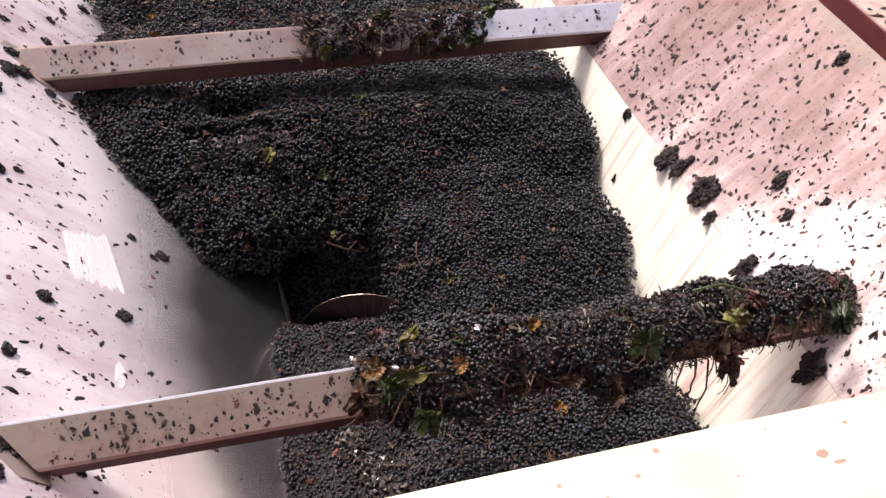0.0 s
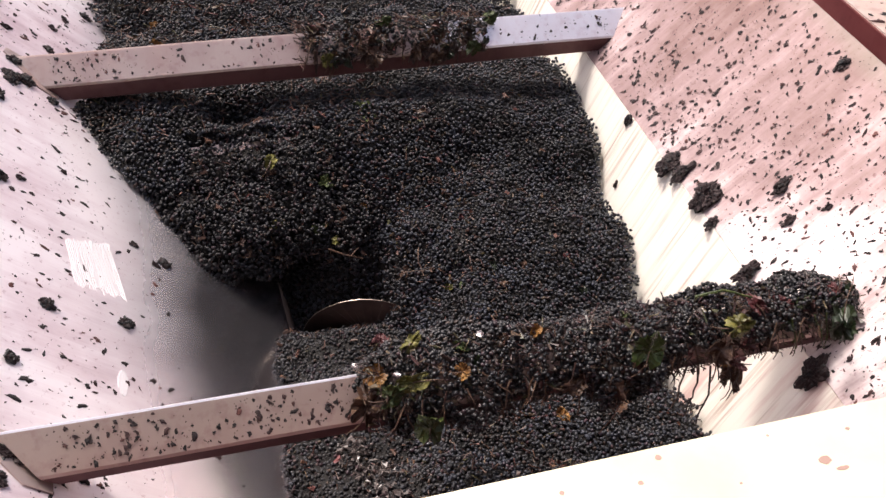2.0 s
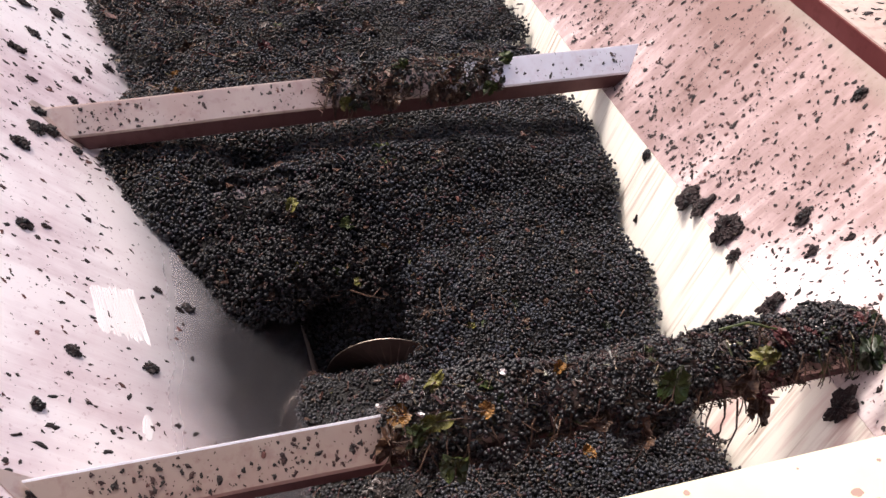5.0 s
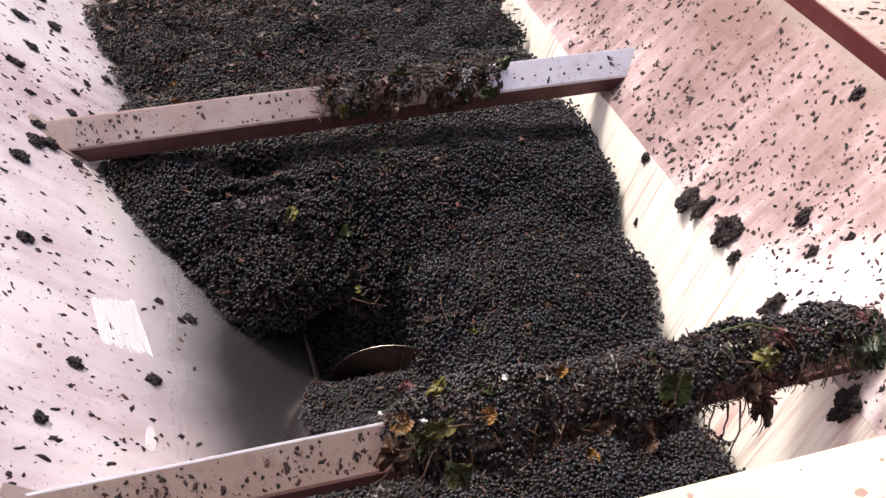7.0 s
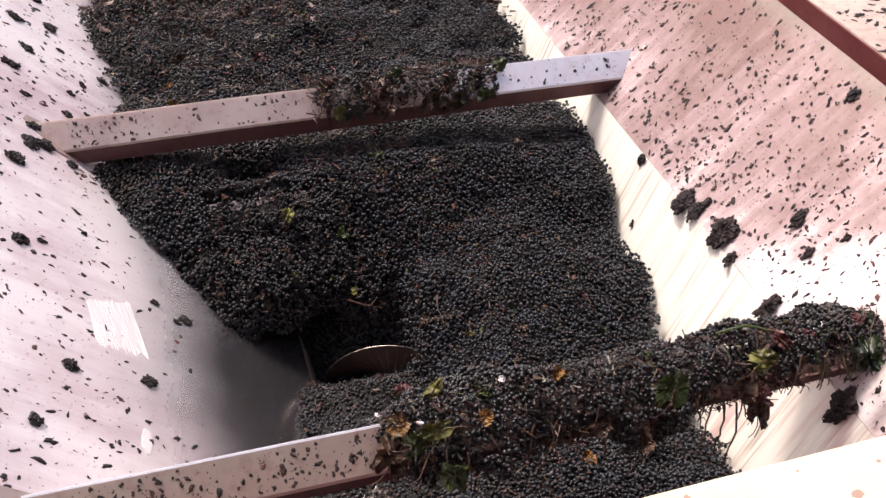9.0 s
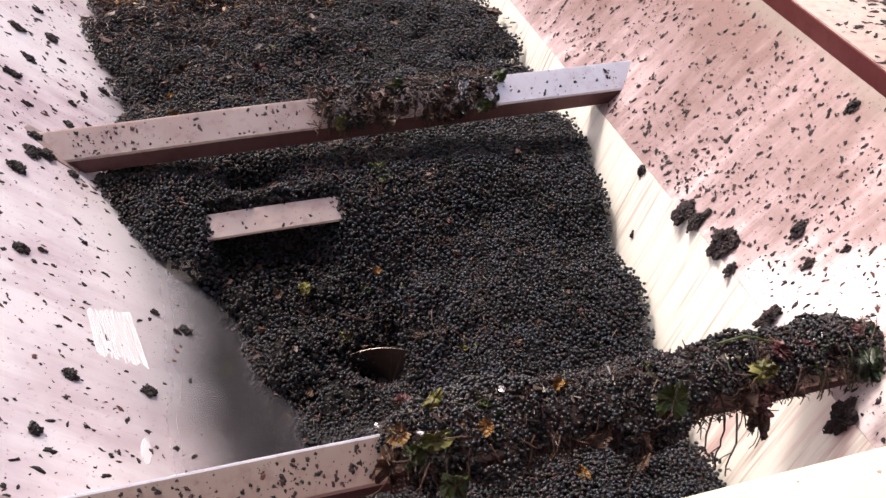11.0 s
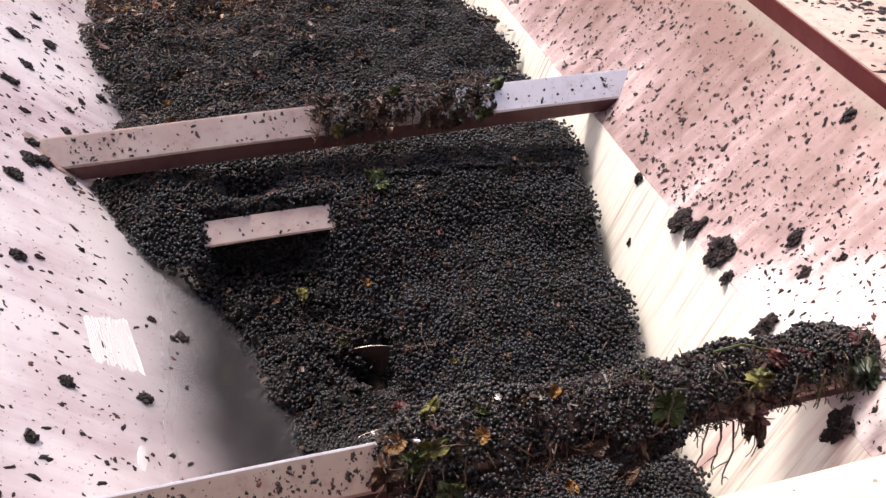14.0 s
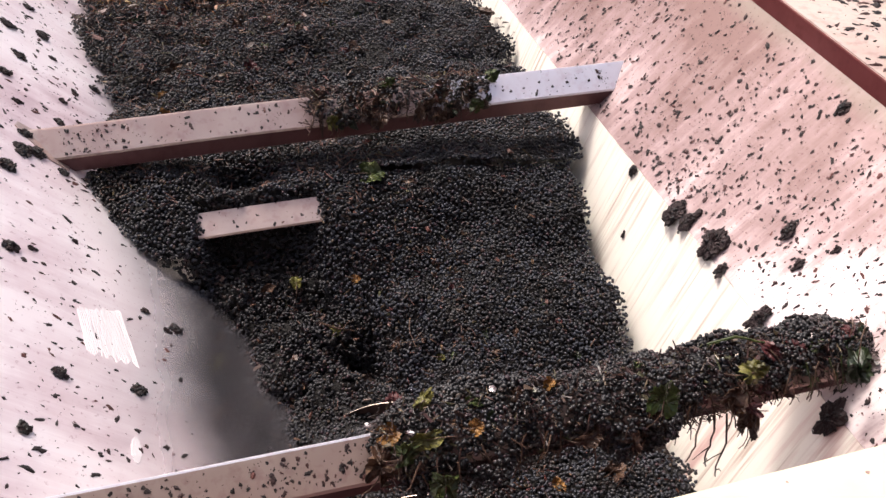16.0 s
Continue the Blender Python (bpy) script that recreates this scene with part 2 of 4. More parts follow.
# ---- mesh helpers ----
def part(name, bm, material, parent=None, label="", smooth=False):
    me = bpy.data.meshes.new(name)
    bm.to_mesh(me)
    bm.free()
    for p in me.polygons:
        p.use_smooth = smooth
    for m in (material if isinstance(material, (list, tuple)) else [material]):
        me.materials.append(m)
    ob = new(name, me)
    ob.parent = parent
    return tagged(ob, label)


def sheet(profile, y0, y1, thick=0.004, steps=1):
    """A bent sheet: an (x, z) profile pulled along y, with thickness on its right-hand side."""
    bm = bmesh.new()
    pts = [Vector((x, 0, z)) for x, z in profile]
    outs = []
    for i, p in enumerate(pts):
        d = (pts[min(i + 1, len(pts) - 1)] - pts[max(i - 1, 0)]).normalized()
        outs.append(p + Vector((d.z, 0, -d.x)) * thick)
    ring = pts + outs[::-1]
    rows = [[bm.verts.new((p.x, y0 + (y1 - y0) * k / steps, p.z)) for p in ring] for k in range(steps + 1)]
    for a, c in zip(rows, rows[1:]):
        for i in range(len(ring)):
            j = (i + 1) % len(ring)
            bm.faces.new((a[i], a[j], c[j], c[i]))
    k = len(pts)
    for row in (rows[0], rows[-1]):
        for i in range(k - 1):
            bm.faces.new((row[i], row[i + 1], row[2 * k - 2 - i], row[2 * k - 1 - i]))
    bmesh.ops.recalc_face_normals(bm, faces=bm.faces)
    return bm


def box(x0, x1, y0, y1, z0, z1, bevel=0.0):
    bm = bmesh.new()
    bmesh.ops.create_cube(bm, size=1)
    for v in bm.verts:
        v.co = ((x0 + x1) / 2 + v.co.x * (x1 - x0), (y0 + y1) / 2 + v.co.y * (y1 - y0), (z0 + z1) / 2 + v.co.z * (z1 - z0))
    if bevel:
        bmesh.ops.bevel(bm, geom=bm.edges[:], offset=bevel, segments=2, affect="EDGES")
    return bm


def thing(name, label, category, group="", kind=""):
    return tagged(new(name), label, category, group, kind)


rng = np.random.default_rng(7)


def lattice(x, y, seed, size):
    """Smooth value noise in -1..1 at (x, y), with cells of the given size."""
    tab = np.random.default_rng(seed).uniform(-1, 1, (64, 64))
    u, v = np.asarray(x) / size + 20.3, np.asarray(y) / size + 20.7
    i, j = np.floor(u).astype(int), np.floor(v).astype(int)
    a, c = u - i, v - j
    a, c = a * a * (3 - 2 * a), c * c * (3 - 2 * c)
    t = lambda p, q: tab[p % 64, q % 64]
    return (t(i, j) * (1 - a) + t(i + 1, j) * a) * (1 - c) + (t(i, j + 1) * (1 - a) + t(i + 1, j + 1) * a) * c


def ball(nu, nv):
    v = [(0, 0, 1)] + [(math.sin(math.pi * j / nv) * math.cos(2 * math.pi * (i + j * 0.5) / nu), math.sin(math.pi * j / nv) * math.sin(2 * math.pi * (i + j * 0.5) / nu), math.cos(math.pi * j / nv)) for j in range(1, nv) for i in range(nu)] + [(0, 0, -1)]
    f = [(0, 1 + i, 1 + (i + 1) % nu) for i in range(nu)]
    for j in range(nv - 2):
        for i in range(nu):
            a, c = 1 + j * nu + i, 1 + j * nu + (i + 1) % nu
            f += [(a, a + nu, c), (c, a + nu, c + nu)]
    last = len(v) - 1
    f += [(last, last - nu + (i + 1) % nu, last - nu + i) for i in range(nu)]
    return np.array(v), np.array(f)


BALL_MID, BALL_COARSE = ball(6, 4), ball(5, 3)


def turns(count, r):
    q = r.normal(size=(count, 4))
    q /= np.linalg.norm(q, axis=1)[:, None]
    w, x, y, z = q.T
    return np.stack([1 - 2 * (y * y + z * z), 2 * (x * y - z * w), 2 * (x * z + y * w), 2 * (x * y + z * w), 1 - 2 * (x * x + z * z), 2 * (y * z - x * w), 2 * (x * z - y * w), 2 * (y * z + x * w), 1 - 2 * (x * x + y * y)], 1).reshape(-1, 3, 3)


def mesh_from(name, chunks, materials, smooth=True):
    """One mesh out of (verts, triangles, material index) arrays."""
    vs, fs, ms, base = [], [], [], 0
    for v, f, k in chunks:
        vs.append(v), fs.append(f + base), ms.append(np.full(len(f), k))
        base += len(v)
    v, f, k = np.concatenate(vs), np.concatenate(fs), np.concatenate(ms)
    me = bpy.data.meshes.new(name)
    me.vertices.add(len(v))
    me.vertices.foreach_set("co", v.astype(np.float32).ravel())
    me.loops.add(len(f) * 3)
    me.loops.foreach_set("vertex_index", f.astype(np.int32).ravel())
    me.polygons.add(len(f))
    me.polygons.foreach_set("loop_start", np.arange(0, len(f) * 3, 3, dtype=np.int32))
    me.polygons.foreach_set("material_index", k.astype(np.int32))
    me.polygons.foreach_set("use_smooth", np.full(len(f), smooth))
    for m in materials:
        me.materials.append(m)
    me.update(calc_edges=True)
    return me


def berries(places, shape, r, size=0.0047):
    """Grapes at the places: slightly oblong, unequal, some shrivelled."""
    v, f = shape
    count = len(places)
    scale = size * r.uniform(0.82, 1.12, (count, 1)) * np.stack([r.uniform(0.86, 1.0, count), r.uniform(0.86, 1.0, count), r.uniform(1.0, 1.22, count)], 1)
    shrunk = r.random(count) < 0.45
    scale[shrunk, 0] *= 0.62
    pts = np.einsum("nij,nvj->nvi", turns(count, r), v[None] * r.uniform(0.84, 1.1, (count, len(v), 1)) * scale[:, None, :]) + places[:, None, :]
    tri = f[None] + (np.arange(count) * len(v))[:, None, None]
    return pts.reshape(-1, 3), tri.reshape(-1, 3)


# ---- the hopper's cross-section: x of each wall at height z ----
RIM_Z, NEAR_Y, FAR_Y = 0.335, 0.565, 4.3
CREASE = (1.155, -0.065)


def left_x(z):
    return -0.247 - 1.05 * z


def right_x(z):
    z = np.asarray(z)
    return np.where(z > CREASE[1], 1.224 + 0.92 * z, 1.178 + 0.35 * z)


hopper = thing("grape_hopper", "stainless steel grape hopper with juice-stained sloping walls", "hopper")
TROUGH = [(0.236, -0.46), (0.265, -0.55), (0.32, -0.63), (0.39, -0.67), (0.43, -0.675), (0.48, -0.665), (0.55, -0.62), (0.62, -0.55), (0.72, -0.50), (1.02, -0.45)]
part("left_wall", sheet([(left_x(RIM_Z), RIM_Z), (left_x(0.1), 0.1), (left_x(-0.3), -0.3), (0.236, -0.46)], NEAR_Y, FAR_Y), STEEL_LEFT, hopper, "pink-stained steel side wall")
part("trough", sheet(TROUGH, NEAR_Y, FAR_Y), STEEL_TROUGH, hopper, "rounded auger trough at the bottom", True)
part("lower_wall", sheet([(1.02, -0.45), CREASE], NEAR_Y, FAR_Y), STEEL_LOWER, hopper, "steep cream-coloured lower wall with streaks")
top_r = (1.224 + 0.92 * 0.29, 0.29)
part("upper_wall", sheet([(CREASE[0] + 0.001, CREASE[1] + 0.001), top_r], 1.312, FAR_Y), STEEL_RIGHT, hopper, "red-stained steel side wall panel")
part("upper_wall", sheet([(CREASE[0] + 0.0002, CREASE[1] + 0.0018), (top_r[0] - 0.0007, top_r[1] + 0.0007)], NEAR_Y, 1.311, 0.004), STEEL_RIGHT, hopper, "paler steel side wall panel")
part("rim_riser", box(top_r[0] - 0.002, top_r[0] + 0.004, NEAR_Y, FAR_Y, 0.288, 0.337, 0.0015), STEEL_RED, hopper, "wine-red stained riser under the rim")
part("side_rim", box(top_r[0] + 0.004, top_r[0] + 0.30, NEAR_Y, FAR_Y, 0.331, 0.338, 0.002), STEEL_RIM, hopper, "flat steel rim with debris")
part("side_rim", box(left_x(RIM_Z) - 0.20, left_x(RIM_Z), NEAR_Y, FAR_Y, 0.331, 0.338, 0.002), STEEL_LEFT, hopper, "flat steel rim")
part("near_rim", box(-0.7, 1.9, 0.30, NEAR_Y, 0.325, 0.338, 0.004), PAINT_RIM, hopper, "broad cream-coloured front rim")


def end_wall(y0, y1):
    bm = bmesh.new()
    prof = [(left_x(RIM_Z), 0.33)] + [(left_x(-0.3), -0.3)] + TROUGH + [CREASE, top_r, (top_r[0], 0.33)]
    a = [bm.verts.new((x, y0, z)) for x, z in prof]
    c = [bm.verts.new((x, y1, z)) for x, z in prof]
    bm.faces.new(a)
    bm.faces.new(c[::-1])
    for i in range(len(prof)):
        j = (i + 1) % len(prof)
        bm.faces.new((a[j], a[i], c[i], c[j]))
    bmesh.ops.recalc_face_normals(bm, faces=bm.faces)
    bmesh.ops.triangulate(bm, faces=bm.faces)
    return bm


part("end_wall", end_wall(NEAR_Y - 0.006, NEAR_Y - 0.001), STEEL_LIP, hopper, "wine-red front end wall, coloured dark as if in shade")
part("end_wall", end_wall(FAR_Y + 0.001, FAR_Y + 0.006), STEEL_LEFT, hopper)


def crossbar(name, y, z, half, rise, lip, x0, x1, sheen_x=9.0, sag=0.0):
    """A folded sheet-steel bar across the hopper: sloping face, upright back, folded lip. y, z: its front eave; sag: how far its middle lies below its end on the pale wall."""
    bm = bmesh.new()
    prof = [(y + 0.004, z - lip), (y, z - lip + 0.003), (y, z - 0.004), (y + 0.003, z + 0.001)]
    prof += [(y + half - 0.004, z + rise - 0.0024), (y + half - 0.001, z + rise - 0.0004), (y + half + 0.0010, z + rise - 0.0016)]
    prof += [(y + half + 0.0012, z - lip + 0.003), (y + half, z - lip)]
    steps = 24
    rows = []
    for k in range(steps + 1):
        s = k / steps
        row = []
        for py, pz in prof:
            xa, xb = (x0 if x0 is not None else left_x(pz) + 0.001), (x1 if x1 is not None else float(right_x(pz)) - 0.001)
            x = xa + (xb - xa) * s
            up = sag * max(0.0, min(1.0, (0.25 - x) / 0.52))
            row.append(bm.verts.new((x, py, pz + up + 0.0012 * math.sin(x * 9) * (pz > z - 0.01))))
        rows.append(row)
    for a, c in zip(rows, rows[1:]):
        for i in range(len(prof)):
            j = (i + 1) % len(prof)
            bm.faces.new((a[i], a[j], c[j], c[i]))
    bm.faces.new(rows[0][::-1])
    bm.faces.new(rows[-1])
    bmesh.ops.recalc_face_normals(bm, faces=bm.faces)
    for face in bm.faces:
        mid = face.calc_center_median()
        # low upright faces take the steel with shade in its colour
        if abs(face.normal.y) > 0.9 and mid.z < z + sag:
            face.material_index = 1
        # painted highlight line along the sagging bar's top edge
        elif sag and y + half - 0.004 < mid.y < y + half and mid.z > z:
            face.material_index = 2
        # beyond this x the bar's sky reflection is painted in
        elif mid.x > sheen_x:
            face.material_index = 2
    return part(name, bm, (STEEL_BAR, STEEL_LIP, STEEL_SHEEN), hopper, "pink-stained folded steel crossbar")


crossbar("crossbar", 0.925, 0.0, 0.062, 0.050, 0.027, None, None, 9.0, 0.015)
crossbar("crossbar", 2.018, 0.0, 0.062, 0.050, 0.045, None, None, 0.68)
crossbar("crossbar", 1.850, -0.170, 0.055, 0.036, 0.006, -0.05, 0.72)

for y, z in ((0.925, 0.015), (2.018, 0.0)):
    bm = bmesh.new()
    n0 = Vector((0.69, 0, 0.724))
    ring = []
    for py, pz in ((y - 0.014, z - 0.030), (y - 0.010, z + 0.004), (y + 0.060, z + 0.066), (y + 0.080, z + 0.062), (y + 0.080, z - 0.030)):
        ring.append(Vector((left_x(pz), py, pz)))
    low_ring = [bm.verts.new(p + n0 * 0.0004) for p in ring]
    top_ring = [bm.verts.new(p + n0 * 0.0035) for p in ring]
    bm.faces.new(top_ring)
    for i in range(5):
        j = (i + 1) % 5
        bm.faces.new((low_ring[i], low_ring[j], top_ring[j], top_ring[i]))
    bmesh.ops.recalc_face_normals(bm, faces=bm.faces)
    part("end_plate", bm, STEEL_BAR, hopper, "stained steel plate at the crossbar's end")

# ---- the screw auger in the trough ----
AUG_X, AUG_Z, AUG_R, PITCH = 0.425, -0.505, 0.15, 0.262


def make_auger():
    """Helical blade round a shaft; its origin is on the axis."""
    ob = thing("screw_auger", "worn steel screw auger, half buried in grapes", "auger")
    ob.matrix_world = pose(AUG_X, 1.60, AUG_Z)
    bm = bmesh.new()
    seg, per = 36, 4.6
    total = int(seg * per * 2)
    rows = []
    for k in range(total + 1):
        a = 2 * math.pi * (k / seg - per)
        y = (k / total - 0.5) * 2 * per * PITCH
        if y < -1.0:
            continue
        ring = [bm.verts.new((-rad * math.sin(a), y + dy, rad * math.cos(a))) for rad, dy in ((0.035, -0.0025), (AUG_R, -0.0009), (AUG_R, 0.0009), (0.035, 0.0025))]
        rows.append(ring)
    for a, c in zip(rows, rows[1:]):
        for i in range(4):
            j = (i + 1) % 4
            face = bm.faces.new((a[i], a[j], c[j], c[i]))
            face.material_index = 1 if i == 1 else 0
    bmesh.ops.recalc_face_normals(bm, faces=bm.faces)
    part("blade", bm, (BLADE, BLADE_EDGE), ob, "helical blade with a bright worn edge")
    bm = bmesh.new()
    bmesh.ops.create_cone(bm, cap_ends=True, segments=20, radius1=0.04, radius2=0.04, depth=per * PITCH + 1.0, matrix=pose(0, (per * PITCH - 1.0) / 2, 0, 90))
    part("shaft", bm, BLADE, ob)
    return ob


auger = make_auger()

# ---- the grapes: levels along the hopper by its right and its left wall ----
RY, RZ = (0.5, 0.97, 1.15, 1.40, 1.50, 1.68, 1.85, 1.95, 2.05, 2.4, 2.6, 3.0, 4.3), (-0.335, -0.345, -0.37, -0.285, -0.24, -0.225, -0.16, -0.145, -0.145, -0.13, -0.11, -0.12, -0.10)
LY, LZ = (0.5, 1.75, 1.80, 1.85, 1.99, 2.2, 2.45, 2.68, 2.9, 4.3), (-0.20, -0.19, -0.165, -0.12, -0.055, -0.10, -0.13, -0.088, -0.07, -0.07)


def level(x, y):
    k = np.clip((x + 0.15) / 1.25, 0, 1)
    lumps = 0.015 * lattice(x, y, 3, 0.11) + 0.009 * lattice(x, y, 4, 0.05)
    far = np.interp(y, (2.12, 2.4), (0, 1))
    lumps = lumps + far * (0.022 * lattice(x, y, 14, 0.16) + 0.020 * lattice(x, y, 15, 0.06))
    lumps = lumps + 0.045 * np.exp(-((x - 0.62) / 0.2) ** 2 - ((y - 1.89) / 0.1) ** 2)
    lumps = lumps - 0.11 * np.exp(-((x - 0.19) / 0.075) ** 2 - ((y - 2.0) / 0.04) ** 2)
    return np.interp(y, LY, LZ) * (1 - k) + np.interp(y, RY, RZ) * k + lumps


def below_lip(x, y, lip):
    """How far below the level the bank has fallen at a place inside the lip: each edge of the lip has its own steepness."""
    best = np.full(np.shape(x), 9.0)
    inside = np.zeros(np.shape(x), bool)
    for (x0, y0, s), (x1, y1, _) in zip(lip, lip[1:] + lip[:1]):
        cross = ((y0 > y) != (y1 > y)) & (x < (x1 - x0) * (y - y0) / (y1 - y0 + 1e-9) + x0)
        inside ^= cross
        if s:
            dx, dy = x1 - x0, y1 - y0
            k = np.clip(((x - x0) * dx + (y - y0) * dy) / (dx * dx + dy * dy), 0, 1)
            best = np.minimum(best, s * np.hypot(x - x0 - k * dx, y - y0 - k * dy))
    return np.where(inside, best, 0.0)


# lips: x, y and the steepness of the edge that starts there (0: no bank)
LIP_BED = [(-0.40, 1.80, 3), (0.035, 1.80, 3), (0.052, 1.918, 4), (0.40, 1.918, 4), (0.45, 1.93, 4), (1.3, 1.93, 0), (1.3, 0.4, 0), (-0.40, 0.4, 0)]
LIP_BANK = [(0.40, 1.96, 1.4), (0.47, 1.80, 1.3), (0.55, 1.65, 1.2), (0.66, 1.48, 1.2), (0.63, 1.35, 1.2), (0.57, 1.2, 1.2), (0.47, 1.0, 1.2), (0.42, 0.4, 0), (-0.5, 0.4, 0), (-0.5, 1.96, 0)]


def low_bed(x, y):
    z = np.interp(y, (0.5, 1.05, 1.3, 1.48, 1.6, 1.75, 1.85, 1.95), (-0.36, -0.378, -0.40, -0.425, -0.44, -0.42, -0.36, -0.31))
    pit = 0.28 * np.exp(-((x - 0.32) / 0.085) ** 2 - ((y - 1.655) / 0.085) ** 2) + 0.02 * np.exp(-((x - 0.42) / 0.08) ** 2 - ((y - 1.56) / 0.04) ** 2)
    mound = 0.032 * np.exp(-((x - 0.38) / 0.13) ** 2 - ((y - 1.46) / 0.05) ** 2)
    cover = mound + 0.045 * np.exp(-((x - 0.45) / 0.12) ** 2) * np.interp(y, (1.03, 1.08), (1, 0))
    return z + 0.010 * lattice(x, y, 8, 0.07) + cover - pit


def bed_height(x, y):
    return np.maximum(level(x, y) - below_lip(x, y, LIP_BED), low_bed(x, y))


def bank_height(x, y):
    cut = 0.15 * np.exp(-((x - 0.420) / 0.068) ** 4 - ((y - 1.575) / 0.065) ** 4)
    return level(x, y) + 0.004 - below_lip(x, y, LIP_BANK) - cut


def heap_of_grapes(name, label, height, area, keep, shape, r, step=0.0087, wet=False, category="grapes", loose=0.0045):
    """Grapes lying over a height field, with dark must under them: what nobody could count, as one object."""
    x0, x1, y0, y1 = area
    gx, gy = np.meshgrid(np.arange(x0, x1, step), np.arange(y0, y1, step * 0.866))
    gx = gx + (np.arange(gx.shape[0]) % 2)[:, None] * step / 2
    x = (gx + r.uniform(-0.35, 0.35, gx.shape) * step).ravel()
    y = (gy + r.uniform(-0.35, 0.35, gy.shape) * step).ravel()
    z = height(x, y)
    slope = np.hypot(height(x + 0.006, y) - height(x - 0.006, y), height(x, y + 0.006) - height(x, y - 0.006)) / 0.012
    pts = [np.stack([x, y, z], 1)]
    for k in range(1, 6):
        steep = slope > 0.9 * k
        drop = r.uniform(-0.5, 0.5, steep.sum()) * np.minimum(slope[steep], 6) * step
        pts.append(np.stack([x[steep] + r.uniform(-1, 1, steep.sum()) * step * 1.1, y[steep] + r.uniform(-1, 1, steep.sum()) * step * 0.8, z[steep] + drop], 1))
    p = np.concatenate(pts)
    p[:, 2] += r.uniform(-loose, loose, len(p)) + (r.random(len(p)) < 0.07) * 0.006
    p = p[keep(p[:, 0], p[:, 1], p[:, 2])]
    v, f = berries(p, shape, r)
    n = 0.02
    bx, by = np.meshgrid(np.arange(x0, x1, n), np.arange(y0, y1, n))
    bz = height(bx, by) - (0.0005 if wet else 0.006)
    base = np.stack([bx.ravel(), by.ravel(), bz.ravel()], 1)
    h, w = bx.shape
    i = (np.arange(h - 1)[:, None] * w + np.arange(w - 1)[None]).ravel()
    tri = np.concatenate([np.stack([i, i + 1, i + w], 1), np.stack([i + 1, i + w + 1, i + w], 1)])
    ok = keep(base[:, 0], base[:, 1], base[:, 2])
    tri = tri[ok[tri].all(1)]
    ob = new(name, mesh_from(name, [(v, f, 0), (base, tri, 1)], [GRAPE_DARK if wet else GRAPE, MUST]))
    return tagged(ob, label, category, "", "stuff")


def in_walls(x, y, z, ragged=0.02, seed=11):
    edge = ragged * (0.25 + 1.5 * np.clip(lattice(y, y * 0 + seed, seed, 0.05), 0, 1) + 0.9 * np.clip(lattice(y, y * 0, seed + 1, 0.13), 0, 1) + 0.3 * lattice(y, z, seed + 2, 0.02))
    return (x > left_x(np.maximum(z, -0.46)) - 0.005 * (z < -0.46) + 0.004 + 0.035 * np.clip(lattice(y, y * 0 + 5, seed + 4, 0.045), 0, 1) * (z > -0.25) + 0.004 * lattice(y, z, seed + 5, 0.02)) & (x < right_x(z) - 0.006 - edge)


bed = heap_of_grapes("grape_bed", "blue-black wine grapes filling the hopper floor", bed_height, (-0.35, 1.2, 1.70, 2.5), lambda x, y, z: in_walls(x, y, z, 0.032) & ((y > 1.93) | ((x < 0.5) & (z > low_bed(x, y) + 0.003))), BALL_MID, rng)
far_bed = heap_of_grapes("grape_bed", "blue-black wine grapes heaped beyond the crossbar", bed_height, (-0.35, 1.2, 2.495, 4.28), lambda x, y, z: in_walls(x, y, z, 0.05, 13), BALL_COARSE, rng, loose=0.009)
low = heap_of_grapes("crushed_grapes", "wet crushed grapes lying over the auger trough", low_bed, (-0.05, 0.98, 0.58, 1.93), lambda x, y, z: in_walls(x, y, z, 0.006) & ((x < 0.75) | (y > 1.85)), BALL_MID, rng, wet=True)
bank = heap_of_grapes("sliding_grape_bank", "bank of blue-black grapes sliding towards the auger", bank_height, (0.2, 1.2, 0.58, 1.955), lambda x, y, z: in_walls(x, y, z, 0.022, 21) & (z > low_bed(x, y) - 0.02), BALL_MID, rng, loose=0.006)


# ---- clumps that hang before the lower bar and fall into the trough ----
def clump_mesh(a, c, h, seed):
    r = np.random.default_rng(seed)
    count = int(4 * math.pi * ((a * c) ** 1.6 / 3 + (a * h) ** 1.6 / 3 + (c * h) ** 1.6 / 3) ** (1 / 1.6) / 0.000070)
    count = int(count * 1.5)
    d = r.normal(size=(count, 3))
    d /= np.linalg.norm(d, axis=1)[:, None]
    rad = 1 + 0.30 * lattice(d[:, 0] * 2 + d[:, 2], d[:, 1] * 2 - d[:, 2], seed, 0.6) + 0.12 * lattice(d[:, 0] * 2 - d[:, 2], d[:, 1] * 2 + d[:, 2], seed + 9, 0.25) + r.uniform(-0.06, 0.05, count)
    v, f = berries(d * np.array([a, c, h]) * rad[:, None], BALL_MID, r)
    cv, cf = ball(14, 9)
    cr = 0.80 * (1 + 0.30 * lattice(cv[:, 0] * 2 + cv[:, 2], cv[:, 1] * 2 - cv[:, 2], seed, 0.6))
    return mesh_from("grape_clump", [(v, f, 0), (cv * np.array([a, c, h]) * cr[:, None], cf, 1)], [GRAPE_DARK, MUST])


CLUMPS = [clump_mesh(0.115, 0.10, 0.055, 31), clump_mesh(0.105, 0.095, 0.05, 32), clump_mesh(0.12, 0.09, 0.055, 33)]
